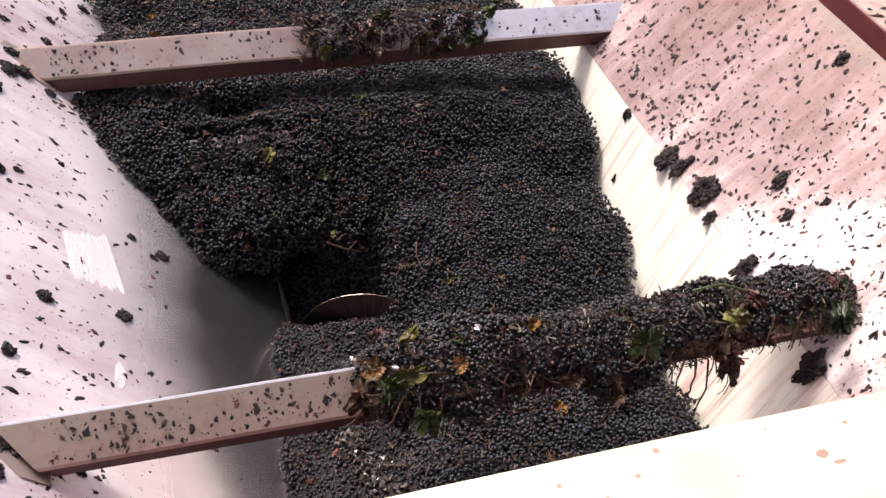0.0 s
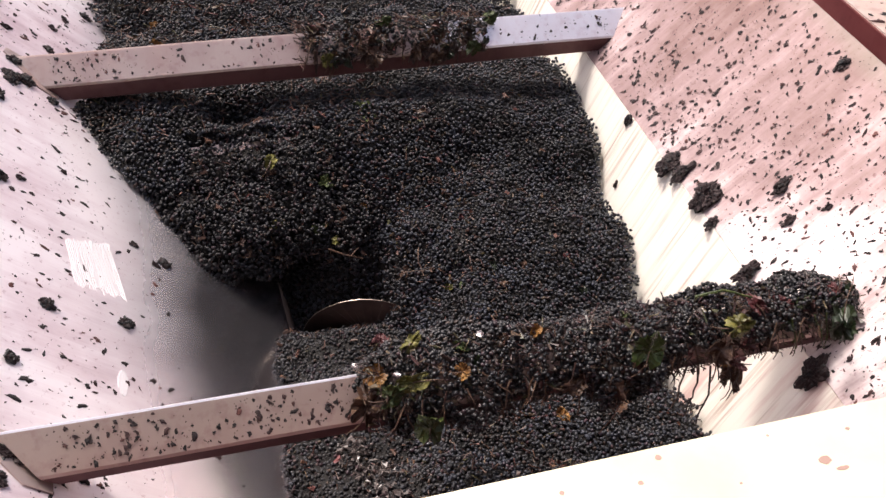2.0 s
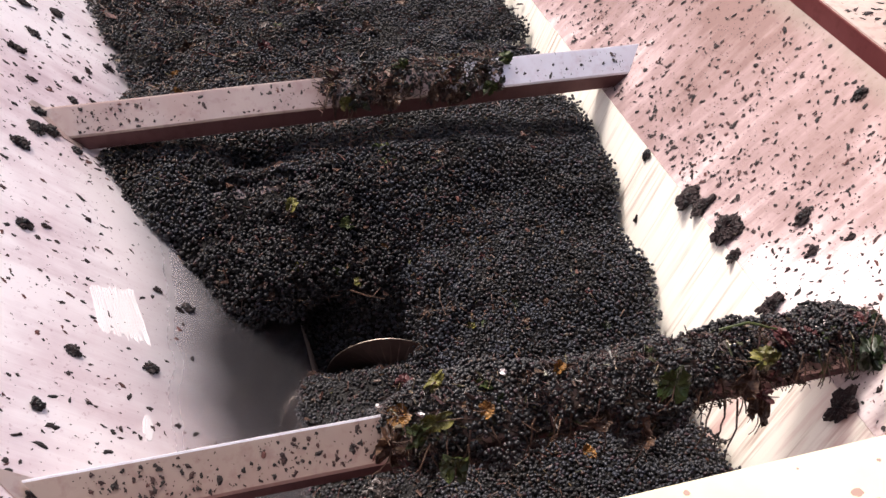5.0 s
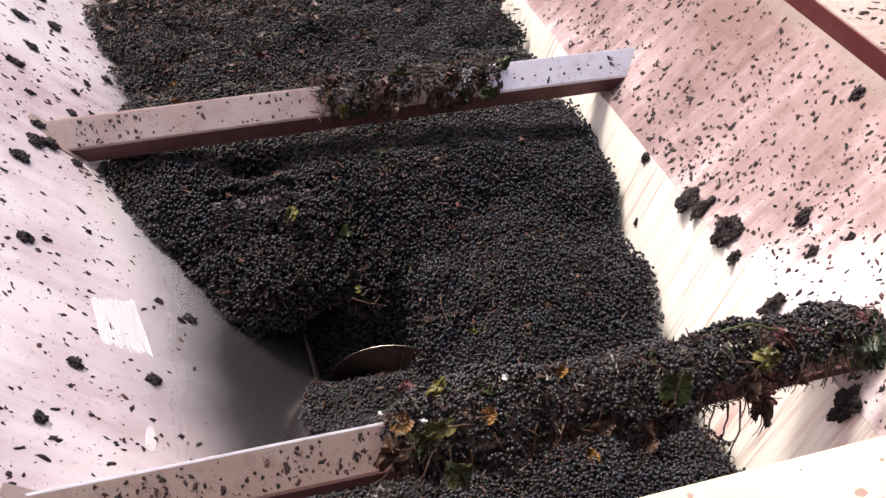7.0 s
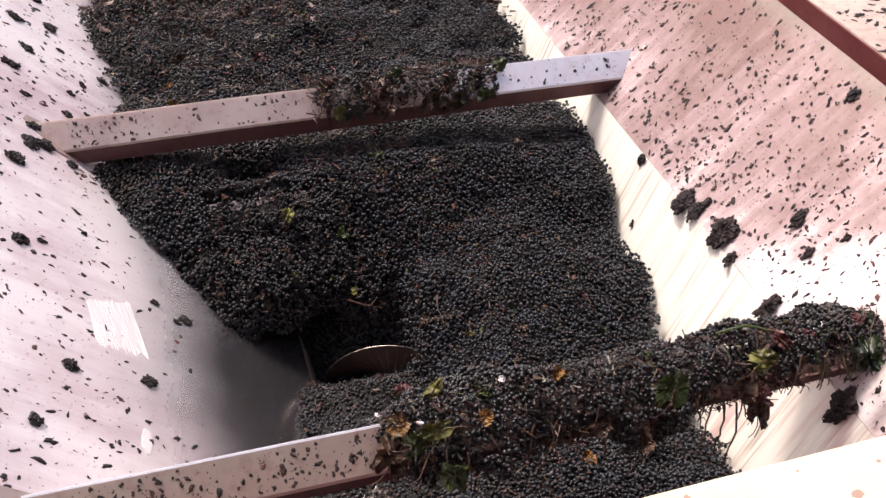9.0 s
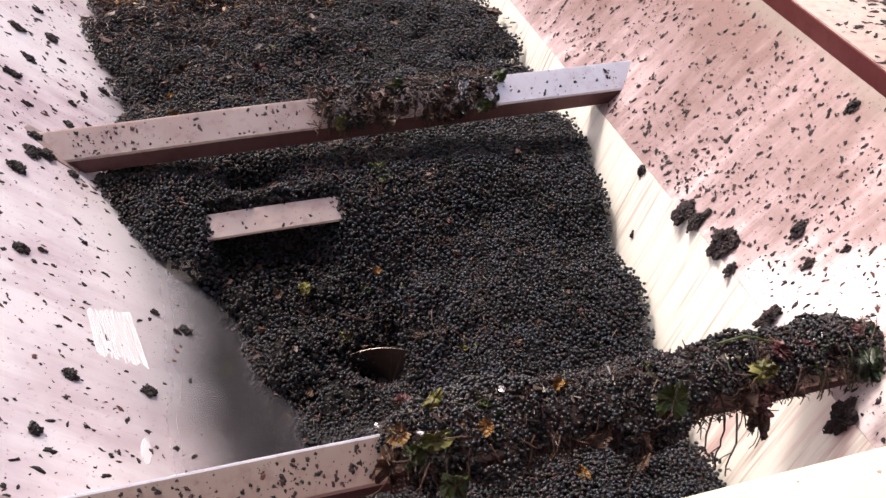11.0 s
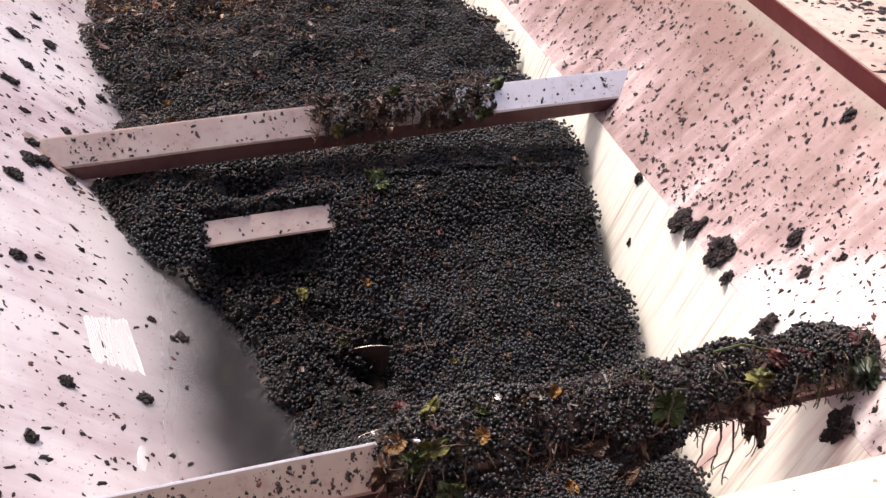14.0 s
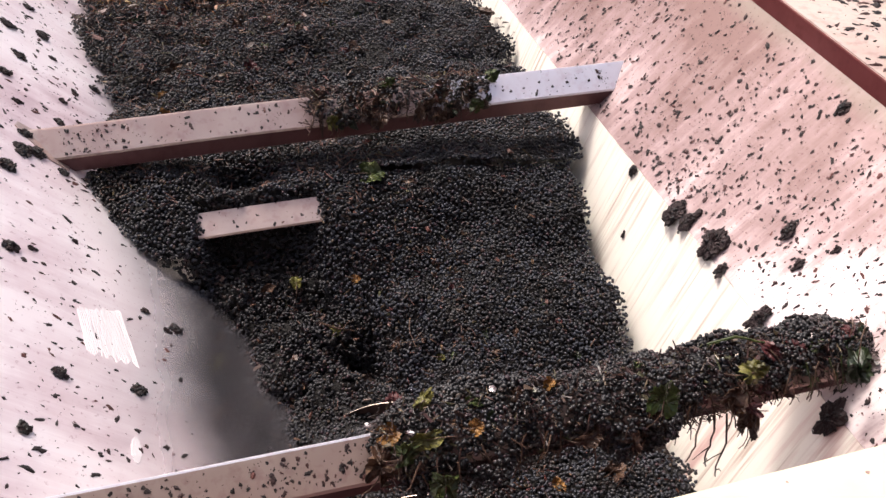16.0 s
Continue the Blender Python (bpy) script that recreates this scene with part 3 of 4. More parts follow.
# first place, last place, and when it lets go
FALLS = [
    ((0.09, 1.860, -0.200), (0.10, 1.80, -0.325), 10.1), ((0.19, 1.860, -0.200), (0.20, 1.80, -0.33), 9.9), ((0.29, 1.865, -0.185), (0.31, 1.79, -0.335), 9.75), ((0.39, 1.86, -0.195), (0.42, 1.80, -0.32), 9.6),
    ((0.03, 1.775, -0.245), (0.14, 1.70, -0.375), 10.2), ((0.13, 1.77, -0.25), (0.23, 1.68, -0.385), 9.95), ((0.24, 1.77, -0.25), (0.33, 1.68, -0.39), 9.7), ((0.35, 1.77, -0.255), (0.43, 1.70, -0.385), 9.5), ((0.45, 1.78, -0.26), (0.50, 1.72, -0.345), 9.55),
    ((0.08, 1.72, -0.285), (0.15, 1.56, -0.41), 10.3), ((0.19, 1.735, -0.285), (0.235, 1.57, -0.43), 9.85), ((0.30, 1.755, -0.28), (0.36, 1.69, -0.46), 9.45), ((0.42, 1.735, -0.29), (0.53, 1.66, -0.40), 9.5),
    ((0.20, 1.80, -0.33), (0.27, 1.47, -0.435), 9.9), ((0.34, 1.80, -0.33), (0.34, 1.65, -0.47), 9.6),
]
clumps = []
for i, (a, c, t) in enumerate(FALLS):
    ob = new("grape_clump", CLUMPS[i % 3])
    tagged(ob, "sticky clump of dark grapes hanging before the lower bar", "grapes", "falling grape clumps")
    ob.matrix_world = pose(*a, 40 + 8 * math.sin(i * 2.1), 8 * math.cos(i * 1.3), 25 * math.sin(i * 4.7))
    clumps.append(ob)


# ---- grapes caught on the crossbars ----
def bar_heap(name, label, y, z, x0, x1, rad, r, hang, count, material, shape):
    """Grapes heaped over a bar's ridge and hanging down its front."""
    x = r.uniform(x0, x1, count)
    a = r.uniform(-2.75, 2.0, count)
    end = np.minimum(1, np.minimum(x - x0, x1 - x) / 0.05)
    lump = 1 + 0.20 * lattice(x, a * 0.05, 4, 0.13) + 0.26 * lattice(x, a * 0.05, 5, 0.06) + 0.16 * lattice(x, a * 0.05, 6, 0.028)
    hg = hang(x) * (1 + 0.28 * lattice(x, x * 0, 77, 0.05))
    reach = rad * np.interp(x, (0.9, 1.05, 1.3), (1, 0.86, 0.78)) * lump * (0.45 + 0.55 * end) * np.where(a < -1.2, hg, 1.0) * r.uniform(0.84, 1.05, count)
    ok = (a > -1.35) | (hg > 0.7)
    p = np.stack([x, y + np.sin(a) * reach, z + np.cos(a) * reach * 0.92], 1)[ok]
    v, f = berries(p, shape, r, 0.0046)
    return tagged(new(name, mesh_from(name, [(v, f, 0)], [material])), label, "grapes", "", "stuff")


near_heap = bar_heap("grape_heap", "grapes and vine debris caught on the near crossbar", 0.985, 0.012, 0.25, 1.26, 0.078, rng, lambda x: np.interp(x, (0.2, 0.3, 0.5, 0.8, 0.92, 1.0, 1.3), (0.8, 1.1, 1.2, 0.95, 0.6, 0.5, 0.5)), 11500, GRAPE_SHINY, BALL_MID)
far_heap = bar_heap("debris_heap", "dried grapes and stems caught on the far crossbar", 2.075, 0.012, 0.36, 0.86, 0.062, rng, lambda x: np.interp(x, (0.3, 0.5, 0.7, 0.9), (0.9, 1.0, 0.4, 0.4)), 2300, GRAPE_DARK, BALL_MID)


def splatter(name, label, origin, along, across, span_a, span_c, count, r, density, size=(0.0022, 0.0075), stretch=2.0, lift=0.0004):
    """Dried skins stuck to a sheet: small domed flakes, longer down the slope."""
    o, u, w = np.array(origin), np.array(along), np.array(across)
    u, w = u / np.linalg.norm(u), w / np.linalg.norm(w)
    n = np.cross(w, u)
    if n[2] < 0:
        n = -n
    chunks = []
    k = 9
    made = 0
    while made < count:
        a, c = r.uniform(*span_a), r.uniform(*span_c)
        if r.random() > density(a, c):
            continue
        made += 1
        s = size[0] + (size[1] - size[0]) * r.random() ** 3.2
        st, tw = r.uniform(0.9, stretch), r.normal(0, 0.6)
        ang = np.arange(k) * 2 * math.pi / k
        rad = s * r.uniform(0.4, 1.35, k)
        e, g = np.cos(ang) * rad * st, np.sin(ang) * rad / math.sqrt(st)
        e, g = e * math.cos(tw) - g * math.sin(tw), e * math.sin(tw) + g * math.cos(tw)
        h = s * r.uniform(0.15, 0.40)
        at = o + u * a + w * c
        low_ring = at + e[:, None] * u + g[:, None] * w + n * lift
        top_ring = at + 0.6 * e[:, None] * u + 0.6 * g[:, None] * w + n * h * r.uniform(0.6, 1.2, k)[:, None]
        v = np.concatenate([low_ring, top_ring, [at + n * h]])
        i = np.arange(k)
        j = (i + 1) % k
        f = np.concatenate([np.stack([i, j, i + k], 1), np.stack([j, j + k, i + k], 1), np.stack([i + k, j + k, i * 0 + 2 * k], 1)])
        chunks.append((v, f, 0))
    return tagged(new(name, mesh_from(name, chunks, [SKIN])), label, "grape skins", "", "stuff")


down_l, down_r = (1.05, 0, -1.0), (CREASE[0] - top_r[0], 0, CREASE[1] - top_r[1])
splatter("skin_flecks", "dried grape skins stuck on the pale steel wall", (left_x(RIM_Z), 0.6, RIM_Z), down_l, (0, 1, 0), (0.1, 1.15), (0.0, 2.9), 2600, rng, lambda a, c: 0.9 * (0.35 + 0.65 * (0.5 + 0.5 * float(lattice(a, c, 43, 0.12)))) if a < 0.62 else (0.22 if a < 0.78 else 0.02), (0.0011, 0.0080), 2.0)
splatter("skin_flecks", "dried grape skins stuck on the red-stained wall", (top_r[0] - 0.0012, 0.6, top_r[1] + 0.0008), down_r, (0, 1, 0), (0.02, 0.475), (0.0, 2.9), 5600, rng, lambda a, c: 0.25 + 0.75 * (0.5 + 0.5 * float(lattice(a, c, 41, 0.1))) * (0.35 + 1.3 * a), (0.0009, 0.0060), 2.0, 0.0006)
splatter("skin_flecks", "grape skins scattered on the side rim", (top_r[0] + 0.02, 0.6, 0.3385), (1, 0, 0), (0, 1, 0), (0.0, 0.26), (0.0, 2.9), 1500, rng, lambda a, c: 0.2 + 0.8 * (float(lattice(a, c, 47, 0.09)) > 0), (0.002, 0.013))
for ox, by, bz, way, lean, span, many in ((left_x(0), 0.928, 0.0163, (0, 0.055, 0.0466), -0.0288, (0.02, 0.497), 300), (0.25, 0.928, 0.0013, (0, 0.055, 0.0466), 0, (0, 0.95), 260), (left_x(0), 2.021, 0.0013, (0, 0.055, 0.0466), 0, (0.02, 1.45), 460), (0.043, 1.853, -0.1687, (0, 0.048, 0.0326), 0, (0.01, 0.45), 70)):
    splatter("skin_flecks", "dried grape skins stuck on a steel crossbar", (ox, by, bz), way, (1, 0, lean), (0.003, 0.066), span, many, rng, lambda a, c: 0.25 + 0.6 * (float(lattice(a, c, 49, 0.08)) > 0), (0.0010, 0.0058), 1.6)

# unseen roof and wall behind and over the eye, added to block skylight
sky_blocker_roof = tagged(part("sky_blocker_roof", box(-6, 6, -5, -1.1, 3.0, 3.15), CONCRETE), "unseen grey roof added to block the sky", "roof", "", "structure")
sky_blocker_wall = tagged(part("sky_blocker_wall", box(-6, 6, -5.2, -5, -0.682, 3.0), CONCRETE), "unseen grey wall added to block the sky", "wall", "", "structure")
ground = tagged(part("ground", box(-600, 600, -600, 600, -0.90, -0.682), CONCRETE), "grey concrete yard", "ground", "", "structure")



# ---- leaves, stems and skins ----
def leaf_bm(r, size, curl, lobes=5):
    """A vine leaf: lobed and toothed outline, cupped blade with a rim, some thickness."""
    bm = bmesh.new()
    count = 34
    seed = r.randrange(1000)
    rings = []
    lean, ph, slim = r.uniform(-0.4, 0.4), r.uniform(0, 6.28), r.uniform(0.5, 0.95) if curl > 0.5 else 0.9
    for k, s in enumerate((0.25, 0.5, 0.76, 1.0)):
        ring = []
        for i in range(count):
            a = 2 * math.pi * i / count
            edge = 0.82 + 0.13 * abs(math.cos(lobes * a / 2)) ** 0.6 + 0.06 * (i % 2) + r.uniform(-0.16, 0.08)
            if abs(a - math.pi) < 0.25:
                edge *= 0.5
            rad = size * s * (edge if s > 0.9 else 0.9 * edge + 0.08)
            x, y = rad * math.cos(a), rad * math.sin(a) * slim
            z = size * 0.24 * min(1, curl) * float(lattice(x / size, y / size, seed, 0.42)) + size * 0.16 * min(1, curl) * float(lattice(x / size, y / size, seed + 1, 0.18)) + curl * 0.7 * size * (s * s) * (0.5 * math.cos(2 * a + ph) + lean * math.cos(a)) + 0.09 * min(1, curl * curl) * size * math.sin(5 * a + ph) * s + size * r.uniform(-0.05, 0.05) * min(1, curl) * s
            ring.append((x, y, z))
        rings.append(ring)
    for off in (0.0, -0.0012):
        c = bm.verts.new((0, 0, off))
        made = [[bm.verts.new((x, y, z + off)) for x, y, z in ring] for ring in rings]
        for i in range(count):
            j = (i + 1) % count
            bm.faces.new((c, made[0][i], made[0][j]) if off == 0 else (c, made[0][j], made[0][i]))
            for p, q in zip(made, made[1:]):
                bm.faces.new((p[i], q[i], q[j], p[j]) if off == 0 else (p[j], q[j], q[i], p[i]))
        if off == 0:
            top = made[-1]
        else:
            for i in range(count):
                j = (i + 1) % count
                bm.faces.new((top[i], made[-1][i], made[-1][j], top[j]))
    bmesh.ops.recalc_face_normals(bm, faces=bm.faces)
    return bm


def tube(bm, pts, r0, r1, sides=6):
    prev = None
    for k, p in enumerate(pts):
        d = (Vector(pts[min(k + 1, len(pts) - 1)]) - Vector(pts[max(k - 1, 0)])).normalized()
        u = d.orthogonal().normalized()
        w = d.cross(u)
        rad = r0 + (r1 - r0) * k / (len(pts) - 1)
        ring = [bm.verts.new(Vector(p) + (u * math.cos(2 * math.pi * i / sides) + w * math.sin(2 * math.pi * i / sides)) * rad) for i in range(sides)]
        if prev:
            for i in range(sides):
                j = (i + 1) % sides
                bm.faces.new((prev[i], prev[j], ring[j], ring[i]))
        else:
            bm.faces.new(ring[::-1])
        prev = ring
    bm.faces.new(prev)


leaf_rng = random.Random(5)
RIDERS = []      # loose things lying on the sliding bank


def vine_leaf(at, facing, size, material, label, spin=0.0, curl=0.5, on_bank=False, petiole=True):
    """facing: the way the blade looks; its parts are the blade and the stalk."""
    ob = thing("vine_leaf", label, "leaf", "vine leaves in the grapes")
    turn = Vector(facing).to_track_quat("Z", "Y").to_matrix().to_4x4()
    ob.matrix_world = Matrix.Translation(at) @ turn @ pose(0, 0, -0.004, 0, 0, spin)
    part("blade", leaf_bm(leaf_rng, size, curl), material, ob)
    if petiole:
        bm = bmesh.new()
        tube(bm, [(0, 0, 0.001), (-size * 0.6, 0, 0.003 + size * 0.1), (-size * 1.2, size * 0.12, -0.002), (-size * 1.6, size * 0.3, -0.012)], 0.0012, 0.0009)
        part("stalk", bm, STEM, ob, "thin brown stalk")
    if on_bank:
        RIDERS.append(ob)
    return ob


TOWARD = (-0.25, -0.6, 0.75)
for at, facing, size, m, label, spin, bank_on in (
    ((0.495, 1.905, -0.085), (-0.3, -0.4, 0.85), 0.040, LEAF_GREEN, "crumpled green vine leaf half sunk in grapes", 20, False),
    ((0.244, 1.805, -0.124), (-0.1, -0.6, 0.8), 0.026, LEAF_YELLOW, "folded yellow-green vine leaf on the grapes", 70, False),
    ((0.622, 1.742, -0.190), (-0.2, -0.5, 0.85), 0.016, LEAF_RED, "small dull red leaf piece lying on the grapes", 0, True),
    ((0.455, 1.715, -0.226), (-0.3, -0.6, 0.75), 0.014, LEAF_ORANGE, "small orange leaf piece above the hollow", 0, True),
    ((0.510, 1.676, -0.276), TOWARD, 0.016, LEAF_YELLOW, "small curled yellow-green leaf by the hollow", 40, True),
    ((0.596, 1.450, -0.273), TOWARD, 0.014, LEAF_YELLOW, "bright yellow leaf scrap on the grape bank", 10, True),
    ((0.619, 1.431, -0.255), TOWARD, 0.012, LEAF_GREEN, "yellow-green leaf scrap on the grape bank", 90, True),
    ((0.518, 1.540, -0.293), TOWARD, 0.020, LEAF_BROWN, "brown leaf piece on the grape bank", 60, True),
    ((0.423, 1.405, -0.378), (-0.3, -0.8, 0.5), 0.026, LEAF_RED, "wet crimson vine leaf beside the auger blade", 30, False),
    ((0.341, 0.925, 0.080), (-0.3, -0.7, 0.6), 0.034, LEAF_YELLOW, "mottled yellow-green vine leaf on the near heap", 200, False),
    ((0.308, 0.920, 0.062), (-0.2, -0.9, 0.4), 0.032, LEAF_GREEN, "ragged green vine leaf on the near heap", 30, False),
    ((0.362, 0.872, 0.018), (-0.1, -1.0, 0.25), 0.034, LEAF_GREEN, "green vine leaf hanging off the crossbar", 80, False),
    ((0.752, 0.888, 0.094), (-0.15, -0.80, 0.45), 0.046, LEAF_GLOSSY, "large glossy green vine leaf", 75, False),
    ((0.640, 1.08, -0.305), (-0.2, -0.5, 0.85), 0.017, LEAF_YELLOW, "yellow vine leaf piece under the crossbar", 0, True),
    ((0.728, 1.053, -0.288), (-0.2, -0.5, 0.85), 0.022, LEAF_ORANGE, "orange-yellow vine leaf under the crossbar", 120, True),
    ((0.948, 0.915, 0.082), (-0.3, -0.7, 0.65), 0.032, LEAF_YELLOW, "pale yellow-green vine leaf on the heap", 20, False),
    ((1.000, 0.950, 0.092), (-0.3, -0.6, 0.75), 0.028, LEAF_RED, "reddish curled vine leaf on the heap", 140, False),
    ((1.150, 0.885, 0.072), (-0.4, -0.8, 0.4), 0.046, LEAF_DARK, "dark green vine leaf at the bar's end", 280, False),
    ((0.900, 0.885, 0.060), (-0.3, -0.9, 0.3), 0.032, LEAF_BROWN, "red-brown vine leaf hanging from the heap", 70, False),
    ((0.940, 0.880, 0.025), (-0.2, -0.9, 0.3), 0.026, LEAF_RED, "wilted red vine leaf hanging from the heap", 170, False),
    ((0.424, 0.925, 0.085), (-0.5, -0.6, 0.6), 0.018, LEAF_ORANGE, "pinkish curled vine leaf on the heap", 30, False),
    ((0.268, 0.925, 0.034), (0.0, -0.85, 0.5), 0.038, LEAF_BROWN, "dull brown vine leaf at the heap's end", 60, False),
    ((0.285, 0.960, 0.072), (-0.2, -0.5, 0.8), 0.024, LEAF_ORANGE, "ochre vine leaf on the heap's end", 0, False),
    ((0.358, 1.000, 0.092), (-0.2, -0.5, 0.85), 0.026, LEAF_YELLOW, "pale yellow vine leaf on top of the heap", 60, False),
    ((0.990, 0.925, -0.085), (-0.5, -0.8, 0.2), 0.046, LEAF_BROWN, "dark withered vine leaf hanging under the bar", 100, False),
    ((0.700, 0.880, 0.010), (-0.2, -0.95, 0.2), 0.036, LEAF_BROWN, "brown vine leaf hanging off the heap", 110, False),
    ((0.620, 0.890, 0.030), (-0.2, -0.9, 0.4), 0.028, LEAF_BROWN, "dark brown vine leaf on the heap", 10, False),
    ((0.857, 1.060, -0.292), (-0.2, -0.7, 0.7), 0.034, LEAF_BROWN, "olive-brown vine leaf under the crossbar", 40, True),
    ((0.625, 1.905, -0.090), (-0.2, -0.4, 0.9), 0.034, LEAF_BROWN, "dark red-brown vine leaf flat on the grapes", 15, True),
    ((0.400, 2.050, 0.060), (-0.2, -0.7, 0.7), 0.030, LEAF_BROWN, "brown vine leaf on the far bar's debris", 0, False),
    ((0.420, 1.990, 0.020), (-0.1, -0.95, 0.2), 0.026, LEAF_YELLOW, "ochre vine leaf hanging off the far bar", 90, False),
    ((0.540, 1.995, 0.010), (-0.1, -0.95, 0.2), 0.028, LEAF_BROWN, "withered vine leaf hanging off the far bar", 60, False),
    ((0.575, 2.060, 0.078), (-0.2, -0.5, 0.8), 0.026, LEAF_GREEN, "green vine leaf on the far bar's debris", 30, False),
    ((0.650, 1.995, 0.015), (-0.1, -0.95, 0.3), 0.030, LEAF_BROWN, "dried brown vine leaf hanging off the far bar", 100, False),
    ((0.790, 2.035, 0.040), (-0.2, -0.8, 0.5), 0.034, LEAF_BROWN, "dark vine leaf stuck on the far bar", 80, False),
    ((0.805, 2.000, 0.012), (-0.2, -0.9, 0.3), 0.026, LEAF_GREEN, "olive vine leaf hanging off the far bar", 60, False),
    ((0.865, 2.065, 0.060), (-0.2, -0.6, 0.7), 0.024, LEAF_GREEN, "small green leaf tuft on the far bar", 0, False),
    ((0.720, 2.040, 0.050), (-0.2, -0.8, 0.5), 0.026, LEAF_BROWN, "red-brown vine leaf on the far bar", 0, False),
    ((1.095, 2.730, -0.100), (-0.4, -0.5, 0.7), 0.040, LEAF_BROWN, "dark red-brown leaf cluster by the wall", 0, False),
    ((0.30, 2.70, -0.118), (-0.1, -0.4, 0.9), 0.030, LEAF_ORANGE, "orange vine leaf on the far grapes", 0, False),
    ((0.12, 2.45, -0.135), (-0.1, -0.4, 0.9), 0.028, LEAF_GREEN, "dull green vine leaf on the far grapes", 50, False),
    ((-0.05, 2.85, -0.085), (-0.1, -0.4, 0.9), 0.034, LEAF_BROWN, "brown vine leaf on the far grapes", 50, False),
    ((0.02, 2.35, -0.118), (-0.1, -0.4, 0.9), 0.026, LEAF_ORANGE, "ochre vine leaf beside the pale wall", 50, False),
):
    made = vine_leaf(at, facing, size * (0.78 if "glossy" in label else 0.95), m, label, spin, 0.45 if "glossy" in label else 1.1, bank_on)
    if label.startswith("folded"):
        FALLING_LEAF = made

# small crumpled scraps lying about on the far grapes, on the bank and on the heap
SCRAPS = ((LEAF_BROWN, "small crumpled brown leaf scrap in the grapes"), (LEAF_BROWN, "small crumpled brown leaf scrap in the grapes"), (LEAF_BROWN, "small crumpled brown leaf scrap in the grapes"), (LEAF_BROWN, "small crumpled brown leaf scrap in the grapes"), (LEAF_DARK, "small dark green leaf scrap in the grapes"), (LEAF_RED, "small wilted red leaf scrap in the grapes"), (LEAF_GREEN, "small torn green leaf scrap in the grapes"), (LEAF_ORANGE, "small ochre leaf scrap in the grapes"))
for k in range(46):
    x, y = leaf_rng.uniform(-0.1, 1.0), leaf_rng.uniform(2.12, 3.25)
    if leaf_rng.random() < 0.5:
        x = leaf_rng.uniform(-0.1, 0.5)
    m, label = leaf_rng.choice(SCRAPS)
    vine_leaf((x, y, float(bed_height(np.array([x]), np.array([y]))[0]) + 0.010), (leaf_rng.uniform(-0.4, 0.4), -0.5, 0.8), leaf_rng.uniform(0.012, 0.026), m, label, leaf_rng.uniform(0, 360), 1.3, False, k % 3 == 0)
for k in range(22):
    x, y = leaf_rng.uniform(0.62, 1.0), leaf_rng.uniform(1.15, 1.85)
    m, label = leaf_rng.choice(SCRAPS[:6])
    vine_leaf((x, y, float(bank_height(np.array([x]), np.array([y]))[0]) + 0.008), (leaf_rng.uniform(-0.4, 0.4), -0.5, 0.8), leaf_rng.uniform(0.007, 0.014), m, label, leaf_rng.uniform(0, 360), 1.3, True, False)
for k in range(30):
    x, a = leaf_rng.uniform(0.28, 1.2), leaf_rng.uniform(-2.0, 0.2)
    rad = 0.083 * (1.0 if x < 0.95 else 0.82)
    m, label = leaf_rng.choice(SCRAPS)
    vine_leaf((x, 0.985 + math.sin(a) * rad, 0.012 + math.cos(a) * rad * 0.95), (leaf_rng.uniform(-0.3, 0.3), math.sin(a) - 0.3, math.cos(a) + 0.2), leaf_rng.uniform(0.009, 0.020), m, label, leaf_rng.uniform(0, 360), 1.3, False, k % 3 == 0)


for k in range(16):
    x, a = leaf_rng.uniform(0.93, 1.22), leaf_rng.uniform(-1.7, -0.3)
    m, label = leaf_rng.choice(((LEAF_GREEN, "torn green vine leaf hanging over the bar's end"), (LEAF_DARK, "dark green vine leaf hanging over the bar's end"), (LEAF_BROWN, "brown vine leaf hanging over the bar's end"), (LEAF_RED, "dull red vine leaf hanging over the bar's end")))
    vine_leaf((x, 0.985 + math.sin(a) * 0.072, 0.014 + math.cos(a) * 0.066), (leaf_rng.uniform(-0.4, 0.2), math.sin(a) - 0.5, math.cos(a) + 0.1), leaf_rng.uniform(0.014, 0.027), m, label, leaf_rng.uniform(0, 360), 0.9, False, k % 2 == 0)
for k in range(34):
    x, up = leaf_rng.uniform(0.37, 0.85), leaf_rng.random()
    m, label = leaf_rng.choice(((LEAF_BROWN, "withered brown leaf strip hanging off the far bar"), (LEAF_BROWN, "withered brown leaf strip hanging off the far bar"), (LEAF_DARK, "dark olive leaf strip hanging off the far bar"), (STEM_DARK, "dark matted leaf strip on the far bar")))
    vine_leaf((x, 1.995 + 0.05 * up, -0.004 + 0.062 * up), (leaf_rng.uniform(-0.5, 0.5), -0.9, 0.25 + 0.5 * up), leaf_rng.uniform(0.014, 0.026), m, label, leaf_rng.choice((80, 100, 260, 280)) + leaf_rng.uniform(-15, 15), 1.3, False, k % 4 == 0)


